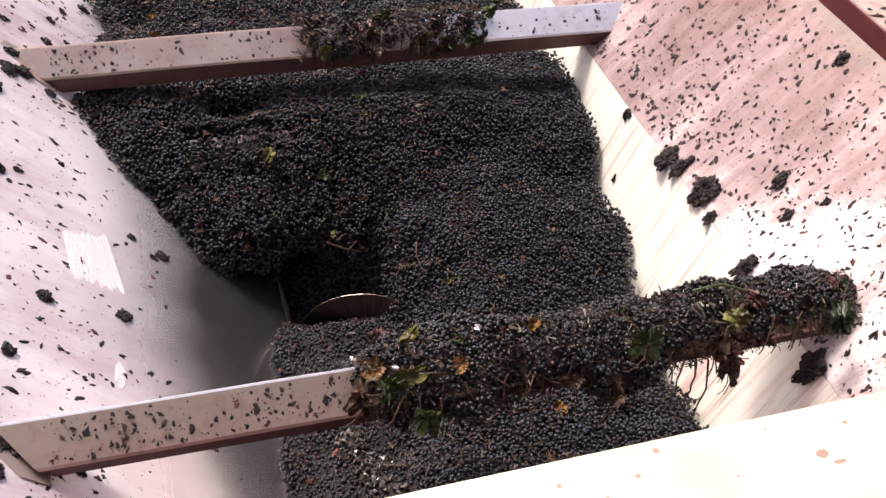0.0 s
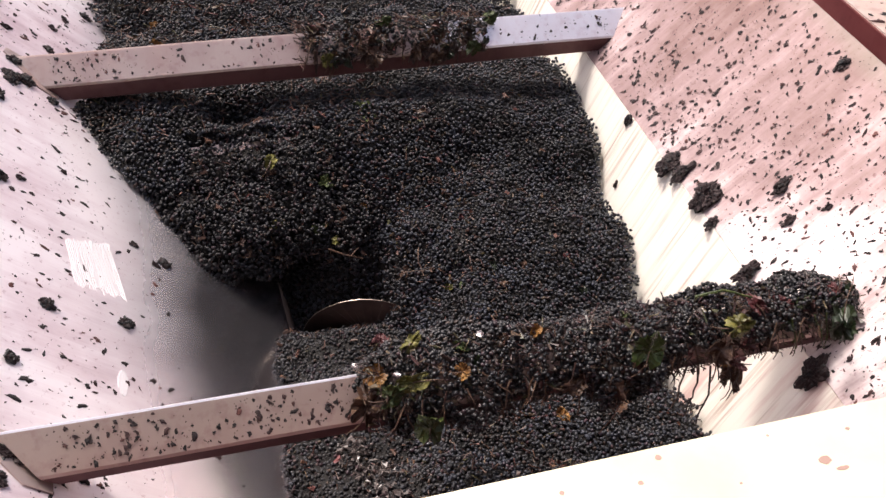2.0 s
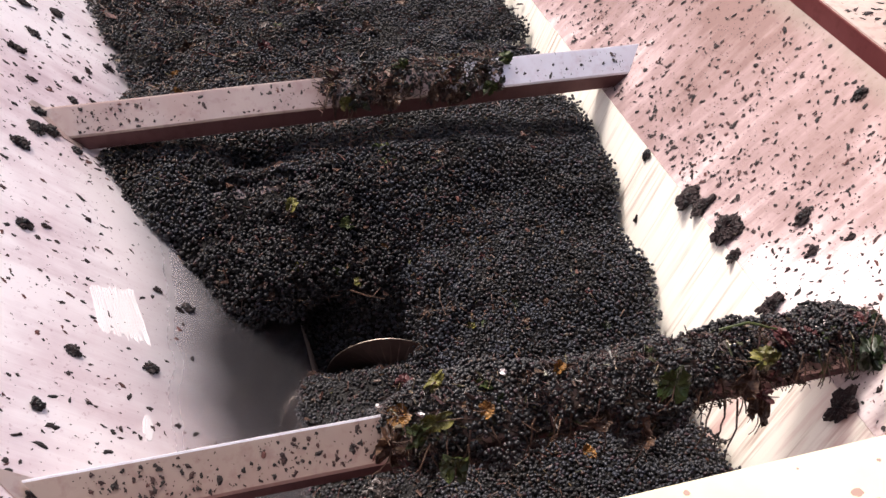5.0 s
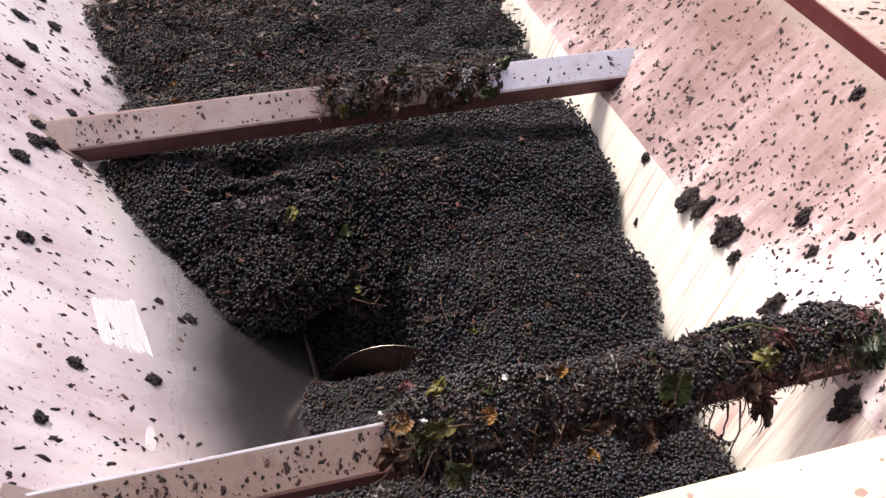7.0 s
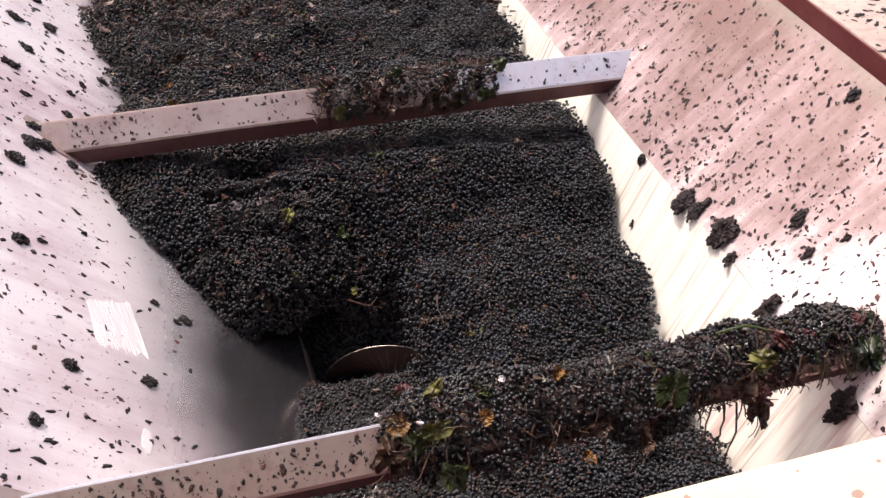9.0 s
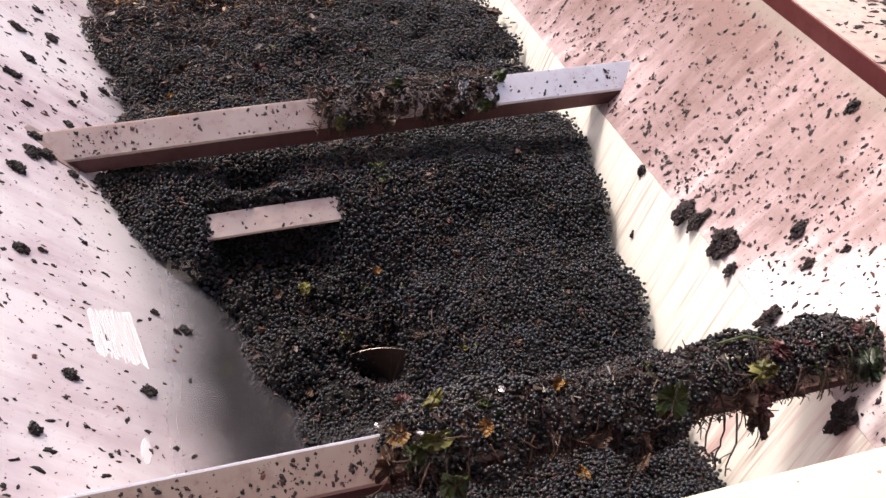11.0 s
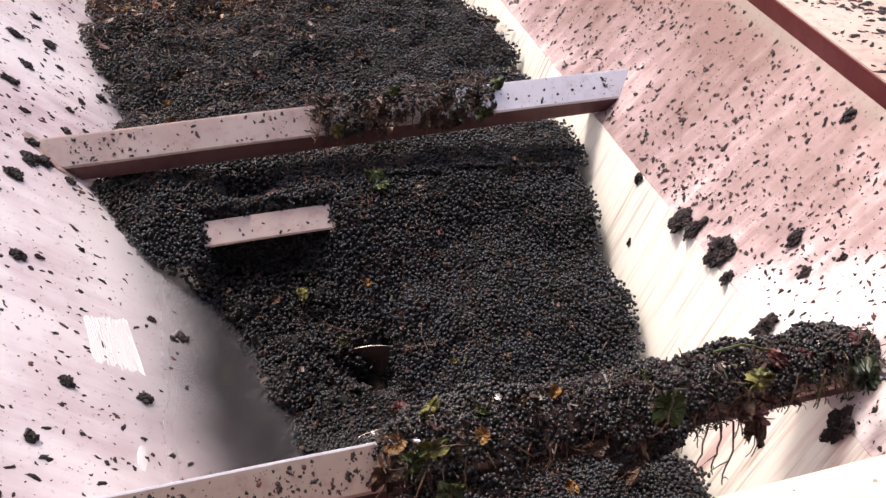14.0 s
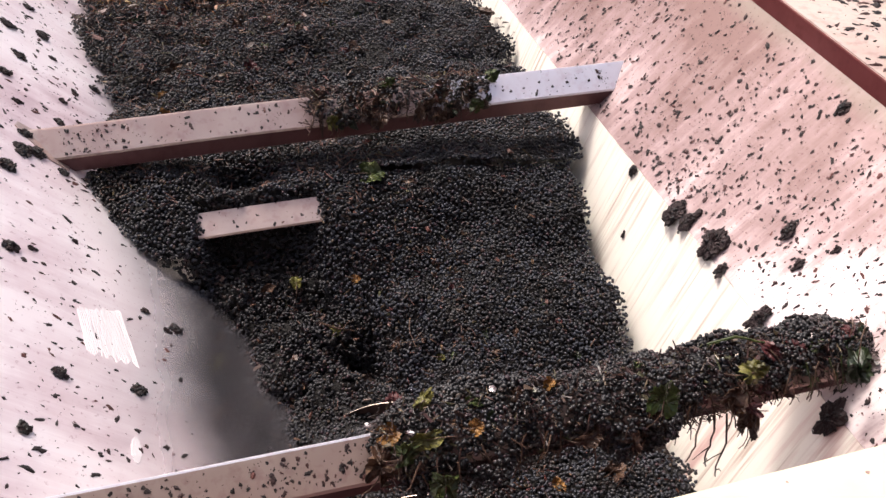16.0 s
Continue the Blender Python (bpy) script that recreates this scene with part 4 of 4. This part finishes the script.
def twig(pts, label, r0=0.0022, r1=0.0012, m=STEM, side=(), on_bank=False):
    ob = thing("twig", label, "twig", "grape stems")
    ob.matrix_world = pose(*pts[0])
    o = Vector(pts[0])
    rel = [Vector(p) - o for p in pts]
    fine = []
    for a, c in zip(rel, rel[1:]):
        for k in range(3):
            w = Vector((leaf_rng.uniform(-1, 1), leaf_rng.uniform(-1, 1), leaf_rng.uniform(-1, 1))) * (c - a).length * 0.04
            fine.append(a.lerp(c, k / 3) + w)
    fine.append(rel[-1])
    bm = bmesh.new()
    tube(bm, fine, r0, r1)
    part("stalk", bm, m, ob)
    for k, d in side:
        bm = bmesh.new()
        p = fine[int(k * (len(fine) - 1))]
        q = p + Vector(d)
        tube(bm, [p, p.lerp(q, 0.5) + Vector((0.002, 0.001, 0.002)), q], r1, r1 * 0.7, 5)
        part("side_stem", bm, m, ob)
    if on_bank:
        RIDERS.append(ob)
    return ob


twig([(0.345, 1.620, -0.262), (0.385, 1.615, -0.283), (0.428, 1.614, -0.303)], "pale woody stem jutting over the dark hollow", 0.0024, 0.0016, STEM, [(0.8, (0.02, 0.01, 0.015))], True)
twig([(0.943, 1.385, -0.296), (0.975, 1.372, -0.305), (1.000, 1.360, -0.315)], "pale grape stem lying on the grape bank", 0.0025, 0.0015, STEM, [(0.6, (0.02, 0.005, 0.006))], True)
twig([(0.551, 1.566, -0.247), (0.543, 1.53, -0.259), (0.547, 1.494, -0.271)], "thin brown stem on the grape bank", 0.0015, 0.001, STEM, [(0.9, (0.03, 0.002, 0.004)), (0.9, (-0.035, 0, 0.004))], True)
twig([(0.640, 1.612, -0.230), (0.685, 1.602, -0.228)], "reddish grape stem on the grape bank", 0.002, 0.0015, LEAF_RED, [(0.4, (0.02, -0.015, 0.004))], True)
twig([(0.90, 1.80, -0.185), (0.935, 1.765, -0.20)], "thin red-brown stem on the grapes", 0.0014, 0.001, STEM, [], True)
twig([(0.845, 0.895, 0.02), (0.850, 0.890, -0.06), (0.835, 0.885, -0.095)], "brown grape stem hanging under the bar", 0.002, 0.0013, STEM)
twig([(0.870, 0.895, 0.02), (0.880, 0.888, -0.05), (0.877, 0.885, -0.10), (0.885, 0.885, -0.125)], "long dark grape stem hanging under the bar", 0.002, 0.0013, STEM_DARK, [(0.55, (-0.03, 0, -0.03)), (0.75, (0.008, 0, -0.012))])
twig([(0.918, 0.90, 0.01), (0.925, 0.89, -0.03), (0.945, 0.885, -0.045)], "small branched grape stem under the bar", 0.0016, 0.001, STEM_DARK, [(0.4, (0.012, 0, -0.02)), (0.7, (0.01, 0, -0.015)), (0.9, (-0.004, 0, -0.02))])
twig([(0.905, 0.90, 0.0), (0.912, 0.885, -0.07), (0.906, 0.882, -0.13), (0.915, 0.884, -0.165)], "long bent grape stem hanging under the bar", 0.0022, 0.0013, STEM_DARK, [(0.45, (-0.035, 0, -0.02)), (0.8, (0.014, 0, -0.01))])
twig([(0.975, 0.90, -0.02), (0.965, 0.885, -0.07), (0.955, 0.88, -0.09)], "dark grape stem hanging under the bar", 0.0018, 0.001, STEM_DARK)
twig([(0.845, 0.985, 0.075), (0.815, 0.99, 0.125)], "dry stem standing up from the heap", 0.0014, 0.001, STEM_DARK)
twig([(0.900, 1.0, 0.08), (0.945, 0.985, 0.105), (1.0, 0.965, 0.095)], "green vine shoot lying on the heap", 0.0035, 0.002, LEAF_GREEN)
twig([(0.46, 0.925, 0.075), (0.51, 0.895, 0.04)], "pale straw-coloured stem on the heap", 0.0018, 0.0012, STEM)
twig([(0.325, 0.905, 0.055), (0.305, 0.885, 0.02), (0.285, 0.89, -0.01)], "thin straw-coloured stem on the heap's end", 0.0016, 0.001, STEM)
twig([(0.63, 0.885, 0.03), (0.635, 0.875, -0.03)], "pale stem hanging off the heap", 0.002, 0.0012, STEM)
twig([(0.735, 0.885, -0.0), (0.715, 0.88, -0.07), (0.70, 0.885, -0.12)], "greenish stem hanging off the heap", 0.0018, 0.0012, STEM, [(0.5, (0.02, 0, -0.03))])
twig([(0.55, 1.09, -0.318), (0.575, 1.07, -0.312), (0.59, 1.04, -0.315)], "thin pale stem under the crossbar", 0.0015, 0.001, STEM, [], True)
twig([(0.70, 1.06, -0.292), (0.66, 1.065, -0.296)], "pink grape stem under the crossbar", 0.002, 0.0013, LEAF_RED, [], True)
for x, tilt in ((1.06, 0.012), (1.085, -0.01), (1.11, 0.02), (1.03, -0.015), (1.135, 0.006)):
    twig([(x, 0.915, 0.075), (x + tilt, 0.895, 0.03), (x + 1.6 * tilt, 0.892, 0.0)], "olive stem hanging over the bar's face", 0.0016, 0.001, LEAF_GREEN if tilt > 0 else STEM)

for k in range(34):
    x = leaf_rng.uniform(0.30, 1.18)
    drop = leaf_rng.uniform(0.03, 0.085) * (1.0 if x < 0.95 else 0.55)
    y0, z0 = 0.915 - 0.02 * leaf_rng.random(), leaf_rng.uniform(0.02, 0.075) if x < 0.95 else leaf_rng.uniform(0.035, 0.065)
    sway = leaf_rng.uniform(-0.022, 0.022)
    twig([(x, y0, z0), (x + sway * 0.5, y0 - 0.018, z0 - drop * 0.5), (x + sway, y0 - 0.020, z0 - drop)], "thin dark grape stem matted into the heap", 0.0016, 0.0009, leaf_rng.choice((STEM_DARK, STEM_DARK, STEM, LEAF_BROWN)), [(0.6, (leaf_rng.uniform(-0.014, 0.014), -0.004, -0.012))])
for k in range(12):
    x = leaf_rng.uniform(0.38, 0.84)
    z0 = leaf_rng.uniform(0.01, 0.06)
    sway = leaf_rng.uniform(-0.03, 0.03)
    twig([(x, 2.02, z0), (x + sway * 0.5, 2.005, z0 - 0.03), (x + sway, 2.003, z0 - leaf_rng.uniform(0.045, 0.075))], "dry brown stem hanging off the far bar", 0.0020, 0.0012, leaf_rng.choice((STEM_DARK, STEM, LEAF_BROWN)))

# glints on crumpled leaves, put in as small white scraps
PALE, _, _, _ = mat("painted_white_glint", (0.75, 0.70, 0.70), 0.3)
for at, s in (((0.316, 0.935, 0.096), 0.012), ((0.475, 0.985, 0.102), 0.012), ((0.258, 0.985, 0.075), 0.010)):
    ob = tagged(part("leaf_glint", leaf_bm(leaf_rng, s * 0.6, 1.9, 3), PALE), "white scrap standing for a glint on a crumpled leaf", "grape skin", "pale grape skins")
    ob.matrix_world = Matrix.Translation(at) @ Vector(TOWARD).to_track_quat("Z", "Y").to_matrix().to_4x4()


# clots of skins stuck to the steel
def skin_clot(at, normal, size, seed, label, long=1.0):
    r = np.random.default_rng(seed)
    v, f = ball(48, 22)
    lumps = int(12 + size * 500)
    arm = r.uniform(0, 6.28, 3)
    ang, out = arm[np.arange(lumps) % 3] + r.normal(0, 1.3, lumps), np.minimum(np.abs(r.normal(0, 0.5, lumps)), 0.8)
    s = r.uniform(0.24, 0.46, lumps) * (1.1 - 0.3 * out)
    c = np.stack([np.cos(ang) * out, np.sin(ang) * out * 0.8, r.uniform(0, 0.3, lumps)], 1)
    c[0], s[0] = 0, 0.30
    along = v @ c.T
    disc = s ** 2 - ((c ** 2).sum(1) - along ** 2)
    reach = np.where(disc > 0, along + np.sqrt(np.maximum(disc, 0)), 0).max(1) * r.uniform(0.80, 1.12, len(v))
    chunks = [(v * reach[:, None] * np.array([size * long, size * 0.9, size * 0.6]) + np.array([0, 0, size * 0.05]), f, 0)]
    if size > 0.015:
        pick = r.choice(len(v), int(size * 2400))
        spots = v[pick] * reach[pick][:, None] * np.array([size * long, size * 0.9, size * 0.6]) * r.uniform(0.95, 1.12, (len(pick), 1))
        spots[:, 2] = np.maximum(spots[:, 2], 0.001)
        bv, bf = berries(spots, BALL_COARSE, r, 0.0036)
        chunks.append((bv, bf, 1))
    ob = new("skin_clot", mesh_from("skin_clot", chunks, [SKIN, GRAPE_DARK], False))
    tagged(ob, label, "grape skins", "clots of grape skins")
    down = Vector((0, 0, -1)) - Vector(normal) * Vector((0, 0, -1)).dot(Vector(normal))
    z = Vector(normal).normalized()
    x = down.normalized() if down.length > 0.01 else Vector((1, 0, 0))
    y = z.cross(x)
    ob.matrix_world = Matrix(((x.x, y.x, z.x, at[0]), (x.y, y.y, z.y, at[1]), (x.z, y.z, z.z, at[2]), (0, 0, 0, 1)))


NL, NU, NW = (0.69, 0, 0.724), (-0.736, 0, 0.677), (-0.944, 0, 0.33)
CLOTS_R = [((1.449, 1.44, 0.248), NU, 0.017), ((1.156, 1.535, -0.062), NU, 0.030), ((1.166, 1.490, -0.052), NU, 0.026), ((1.172, 1.391, -0.046), NU, 0.040), ((1.266, 1.281, 0.059), NU, 0.020), ((1.156, 1.32, -0.062), NU, 0.018), ((1.150, 1.743, -0.074), NW, 0.016), ((1.102, 1.653, -0.21), NW, 0.010), ((1.150, 0.887, -0.072), NW, 0.034), ((1.152, 1.156, -0.060), NU, 0.026), ((1.245, 1.20, 0.035), NU, 0.013), ((1.30, 1.17, 0.09), NU, 0.012), ((1.24, 0.87, 0.02), NU, 0.014)]
for i, (at, nn, s) in enumerate(CLOTS_R):
    skin_clot(at, nn, s, 100 + i, "dark clot of grape skins stuck to the red-stained wall", 1.3)
CLOTS_L = [((-0.300, 0.915, 0.050), 0.020), ((-0.262, 0.985, 0.015), 0.016), ((-0.275, 2.005, 0.027), 0.026), ((-0.295, 2.065, 0.046), 0.020), ((-0.225, 1.985, -0.021), 0.016), ((-0.19, 0.955, -0.054), 0.012), ((-0.238, 1.317, -0.008), 0.017), ((-0.032, 1.587, -0.205), 0.018), ((-0.112, 1.352, -0.128), 0.018), ((-0.087, 1.605, -0.152), 0.012), ((-0.284, 1.159, 0.036), 0.016), ((-0.206, 1.738, -0.039), 0.010), ((-0.267, 2.617, 0.019), 0.022), ((-0.313, 2.428, 0.062), 0.020), ((-0.155, 2.478, -0.087), 0.018), ((-0.316, 1.624, 0.065), 0.022), ((-0.300, 1.984, 0.050), 0.022), ((-0.314, 2.193, 0.064), 0.015), ((-0.225, 2.317, -0.020), 0.014), ((-0.281, 1.648, 0.032), 0.012), ((-0.049, 1.571, -0.189), 0.012), ((-0.281, 0.966, 0.032), 0.024), ((-0.301, 2.0, 0.051), 0.022), ((-0.20, 2.40, -0.045), 0.014), ((-0.340, 2.56, 0.089), 0.024), ((-0.298, 2.74, 0.049), 0.018), ((-0.245, 2.52, -0.002), 0.012), ((-0.232, 2.20, -0.014), 0.016), ((-0.189, 2.25, -0.055), 0.013), ((-0.345, 2.30, 0.093), 0.022), ((-0.325, 1.90, 0.074), 0.024), ((-0.262, 2.06, 0.014), 0.018)]
for i, (at, s) in enumerate(CLOTS_L):
    skin_clot(at, NL, s, 200 + i, "dark clot of grape skins stuck to the pale steel wall", 1.0)


# rubbed patch on the left wall: parallel bright strokes
def rubbed_patch(label, a, c, d, e, strokes, r, oval=False):
    """On the left wall, between an edge from a to c and one from e to d, each (y, z); strokes run from edge to edge."""
    ob = thing("rubbed_patch", label, "scrape mark")
    n = Vector(NL).normalized()
    steps = 7
    for k in range(strokes):
        bm = bmesh.new()
        top, low_q = [], []
        k0, k1 = (k + r.uniform(-0.1, 0.2)) / strokes, (k + r.uniform(0.35, 0.98)) / strokes
        s0, s1 = r.uniform(-0.05, 0.04), 1 + r.uniform(-0.10, 0.03)
        if oval:
            k1 = (k + 1.02) / strokes
            half = 0.5 * math.sqrt(max(0.05, 1 - (2 * (k + 0.5) / strokes - 1) ** 2))
            s0, s1 = 0.5 - half, 0.5 + half
        for side in (0, 1):
            for q in range(steps + 1):
                u = q / steps if side == 0 else 1 - q / steps
                u = s0 + (s1 - s0) * u
                w = (k0, k1)[side] + r.uniform(-0.012, 0.012)
                p = [(a[i] + (c[i] - a[i]) * w) * (1 - u) + (e[i] + (d[i] - e[i]) * w) * u for i in (0, 1)]
                v = Vector((left_x(p[1]), p[0], p[1])) + n * 0.0012
                top.append(bm.verts.new(v))
                low_q.append(bm.verts.new(v - n * 0.001))
        bm.faces.new(top)
        for i in range(len(top)):
            j = (i + 1) % len(top)
            bm.faces.new((top[j], top[i], low_q[i], low_q[j]))
        bmesh.ops.recalc_face_normals(bm, faces=bm.faces)
        part("stroke", bm, SCRAPE, ob)


rubbed_patch("whitish rubbed strokes on the stained steel wall", (1.520, -0.036), (1.568, -0.110), (1.418, -0.133), (1.403, -0.052), 27, leaf_rng)
rubbed_patch("small whitish smear on the steel wall", (1.221, -0.108), (1.228, -0.123), (1.163, -0.122), (1.161, -0.108), 9, leaf_rng, True)

# dried wine spots on the front rim
SPOT, _, _, _ = mat("dried_wine_spot", (0.31, 0.20, 0.165), 0.5)
for x, y, s, long in ((0.743, 0.495, 0.010, 1.4), (0.759, 0.479, 0.005, 3.0), (0.536, 0.548, 0.006, 1.2), (0.499, 0.520, 0.005, 1.2), (0.80, 0.53, 0.004, 1.3), (0.62, 0.49, 0.003, 1.0), (0.45, 0.50, 0.004, 1.0), (0.69, 0.545, 0.003, 1.0), (0.40, 0.53, 0.005, 1.1)):
    bm = bmesh.new()
    ring = [bm.verts.new((x + 0.65 * s * long * math.cos(a) * leaf_rng.uniform(0.8, 1.1), y + 0.65 * s * math.sin(a) * leaf_rng.uniform(0.8, 1.1), 0.3386)) for a in np.linspace(0, 2 * math.pi, 14, endpoint=False)]
    bm.faces.new(ring)
    bmesh.ops.extrude_face_region(bm, geom=bm.faces[:])
    for v in ring:
        v.co.z -= 0.0004
    tagged(part("wine_spot", bm, SPOT), "reddish dried wine spot on the cream rim", "stain", "wine spots on the rim")


# ---- loose stem and leaf litter ----
def litter_mesh(name, places, r, lengths, flat, material):
    """Short stems and leaf scraps, as one mesh."""
    chunks = []
    bv = np.array([(-0.5, -1, 0), (0.5, -1, 0), (0.5, 1, 0), (-0.5, 1, 0), (0, -1, 1), (0, 1, 1)], float)
    bf = np.array([(0, 1, 4), (1, 2, 4), (2, 5, 4), (2, 3, 5), (3, 0, 5), (0, 4, 5), (0, 3, 2), (0, 2, 1)])
    for p in places:
        ln = r.uniform(*lengths)
        if r.random() < flat:
            size = np.array([ln * r.uniform(0.15, 0.4), ln * 0.3, 0.003])
        else:
            size = np.array([0.0014, ln * 0.5, 0.0013])
        a, e = r.uniform(0, 6.28), r.normal(0, 0.45)
        ca, sa, ce, se = math.cos(a), math.sin(a), math.cos(e), math.sin(e)
        m = np.array([(ca, -sa * ce, sa * se), (sa, ca * ce, -ca * se), (0, se, ce)])
        v = (bv * size + r.normal(0, 0.0007, bv.shape) + r.normal(0, 0.06, bv.shape) * ln * (size[0] > 0.002)) @ m.T + p
        chunks.append((v, bf, 0))
    return mesh_from(name, chunks, [material], False)


def litter(name, label, places, r, lengths=(0.008, 0.030), flat=0.35, material=None):
    """Short stems and leaf scraps lying on the grapes."""
    return tagged(new(name, litter_mesh(name, places, r, lengths, flat, material or LITTER)), label, "litter", "", "stuff")


def strewn(height, count, area, keep, weight, r):
    out = []
    while len(out) < count:
        x, y = r.uniform(area[0], area[1]), r.uniform(area[2], area[3])
        z = float(height(np.array([x]), np.array([y]))[0])
        if r.random() < weight(x, y) and bool(keep(np.array([x]), np.array([y]), np.array([z]))[0]):
            out.append((x, y, z + r.uniform(0.006, 0.013)))
    return np.array(out)


lit = np.random.default_rng(17)
CLUMP_STEMS = []
for a, c, h in ((0.115, 0.10, 0.055), (0.105, 0.095, 0.05), (0.12, 0.09, 0.055)):
    way = lit.normal(size=(90, 3))
    way /= np.linalg.norm(way, axis=1)[:, None]
    CLUMP_STEMS.append(litter_mesh("stem_mat", way * np.array([a, c, h]) * lit.uniform(0.98, 1.12, (90, 1)), lit, (0.010, 0.040), 0.12, LITTER))
for i, ob in enumerate(clumps):
    stems = new("stem_mat", CLUMP_STEMS[i % 3])
    stems.parent = ob
    tagged(stems, "brown stems matted into the clump", kind="stuff")
litter("stem_litter", "loose brown stems and leaf scraps on the far grapes", strewn(bed_height, 6000, (-0.3, 1.15, 1.9, 3.9), in_walls, lambda x, y: 0.10 + 0.35 * (x < 0.6) + 0.55 * (x < 0.45) * (y > 2.75), lit), lit, (0.010, 0.042), 0.06)
bank_litter = litter("stem_litter", "loose brown stems on the sliding grape bank", strewn(bank_height, 900, (0.4, 1.1, 0.7, 1.9), lambda x, y, z: in_walls(x, y, z, 0.03, 21) & (z > -0.40), lambda x, y: (0.12 + 0.88 * (x < 0.72)) * (0.5 + 0.5 * float(lattice(x, y, 61, 0.09))), lit), lit, (0.006, 0.024), 0.2)
litter("stem_litter", "wet stems and skins over the auger trough", strewn(low_bed, 420, (0.1, 0.6, 0.6, 1.6), lambda x, y, z: in_walls(x, y, z, 0.006), lambda x, y: 0.8, lit), lit)

PULP, n, l, b = mat("pale_crushed_pulp", (0.10, 0.085, 0.08), 0.3)
l.new(ramp(n, l, noise_node(n, l, 70, (1, 1, 1), 4), [(0.35, (0.022, 0.016, 0.015)), (0.6, (0.10, 0.085, 0.08)), (0.8, (0.19, 0.16, 0.15))]), b.inputs["Base Color"])
litter("grape_pulp", "pale wet grape pulp smeared over the crushed grapes", strewn(low_bed, 260, (0.22, 0.42, 0.90, 1.16), lambda x, y, z: in_walls(x, y, z, 0.006), lambda x, y: math.exp(-((x - 0.325 - 0.25 * (1.04 - y)) / 0.032) ** 2), lit), lit, (0.008, 0.026), 1.0, PULP)
DRY, n, l, b = mat("dry_orange_brown_stems", (0.2, 0.08, 0.03), 0.6)
g = n.new("ShaderNodeNewGeometry")
l.new(ramp(n, l, g.outputs["Random Per Island"], [(0.0, (0.04, 0.018, 0.012)), (0.5, (0.15, 0.055, 0.025)), (0.8, (0.22, 0.09, 0.035)), (1.0, (0.24, 0.14, 0.03))]), b.inputs["Base Color"])
litter("stem_litter", "heap of dry orange-brown stems on the farthest grapes", strewn(bed_height, 1500, (-0.3, 0.75, 2.90, 3.40), in_walls, lambda x, y: (1.0 if x < 0.45 else 0.3) * min(1.0, (y - 2.90) / 0.12), lit), lit, (0.010, 0.040), 0.12, DRY)


def heap_places(y, z, x0, x1, rad, count, r, a0, a1):
    x, a = r.uniform(x0, x1, count), r.uniform(a0, a1, count)
    k = rad * r.uniform(0.78, 0.98, count) * np.interp(x, (0.9, 1.05, 1.3), (1, 0.86, 0.78))
    return np.stack([x, y + np.sin(a) * k, z + np.cos(a) * k], 1)


litter("stem_litter", "stems and leaf scraps in the near heap", heap_places(0.985, 0.012, 0.26, 1.24, 0.084, 1900, lit, -2.3, 0.3), lit, (0.006, 0.030), 0.10, LITTER_DARK)
litter("stem_litter", "dry stems and leaf scraps on the far bar", heap_places(2.07, 0.012, 0.35, 0.84, 0.064, 620, lit, -1.9, 0.9), lit, (0.008, 0.036), 0.12)


CLUMP_LEAVES = ((1, LEAF_BROWN, "crumpled brown leaf in a grape clump"), (3, LEAF_GREEN, "olive vine leaf in a grape clump"), (6, LEAF_YELLOW, "yellow-green leaf scrap in a grape clump"), (7, LEAF_BROWN, "crumpled brown leaf in a grape clump"), (8, LEAF_DARK, "dark green leaf in a grape clump"), (10, LEAF_BROWN, "wet brown leaf in a grape clump"), (11, LEAF_GREEN, "olive vine leaf in a grape clump"), (12, LEAF_YELLOW, "yellow-green leaf scrap in a grape clump"))
for i, m, label in CLUMP_LEAVES:
    bm = leaf_bm(leaf_rng, leaf_rng.uniform(0.014, 0.024), 1.1)
    bmesh.ops.transform(bm, matrix=Matrix.Translation((leaf_rng.uniform(-0.05, 0.05), -0.045, 0.052)) @ pose(0, 0, 0, 25, leaf_rng.uniform(-25, 25), leaf_rng.uniform(0, 360)), verts=bm.verts)
    part("leaf_scrap", bm, m, clumps[i], label)


def motions():
    walk(auger, [(t, pose(AUG_X, 1.60, AUG_Z, 0, a, 0)) for t, a in ((0, -110), (5, -98), (9.5, -85), (12, -26), (14, -4), (15, 14), (16, 60))])
    slide = ((0, 0), (9.4, 0), (10.6, 0.22), (12, 0.42), (14, 0.68), (16, 1.0))
    for ob in [bank, bank_litter] + RIDERS:
        first = ob.matrix_basis.copy()
        walk(ob, [(t, pose(-0.050 * k, -0.012 * k, -0.022 * k) @ first) for t, k in slide])
    for i, ((a, c, t), ob) in enumerate(zip(FALLS, clumps)):
        rx, ry, rz = 40 + 8 * math.sin(i * 2.1), 8 * math.cos(i * 1.3), 25 * math.sin(i * 4.7)
        mid = [a[k] * 0.55 + c[k] * 0.45 for k in range(3)]
        rows = [(0, pose(*a, rx, ry, rz)), (t, pose(*a, rx, ry, rz)), (t + 0.45, pose(*mid, rx - 20, ry - 8, rz + 12)), (t + 1.1, pose(*c, 14, ry - 12, rz + 20)), (16, pose(c[0] + 0.004, c[1] + 0.02, c[2] - 0.004, 12, ry - 12, rz + 22))]
        rest = FALLING_LEAF.matrix_basis.copy() if i == 2 else None
        walk(ob, rows)
        if rest:
            walk(FALLING_LEAF, [(tt, m @ rows[0][1].inverted() @ rest) for tt, m in rows])


motions()
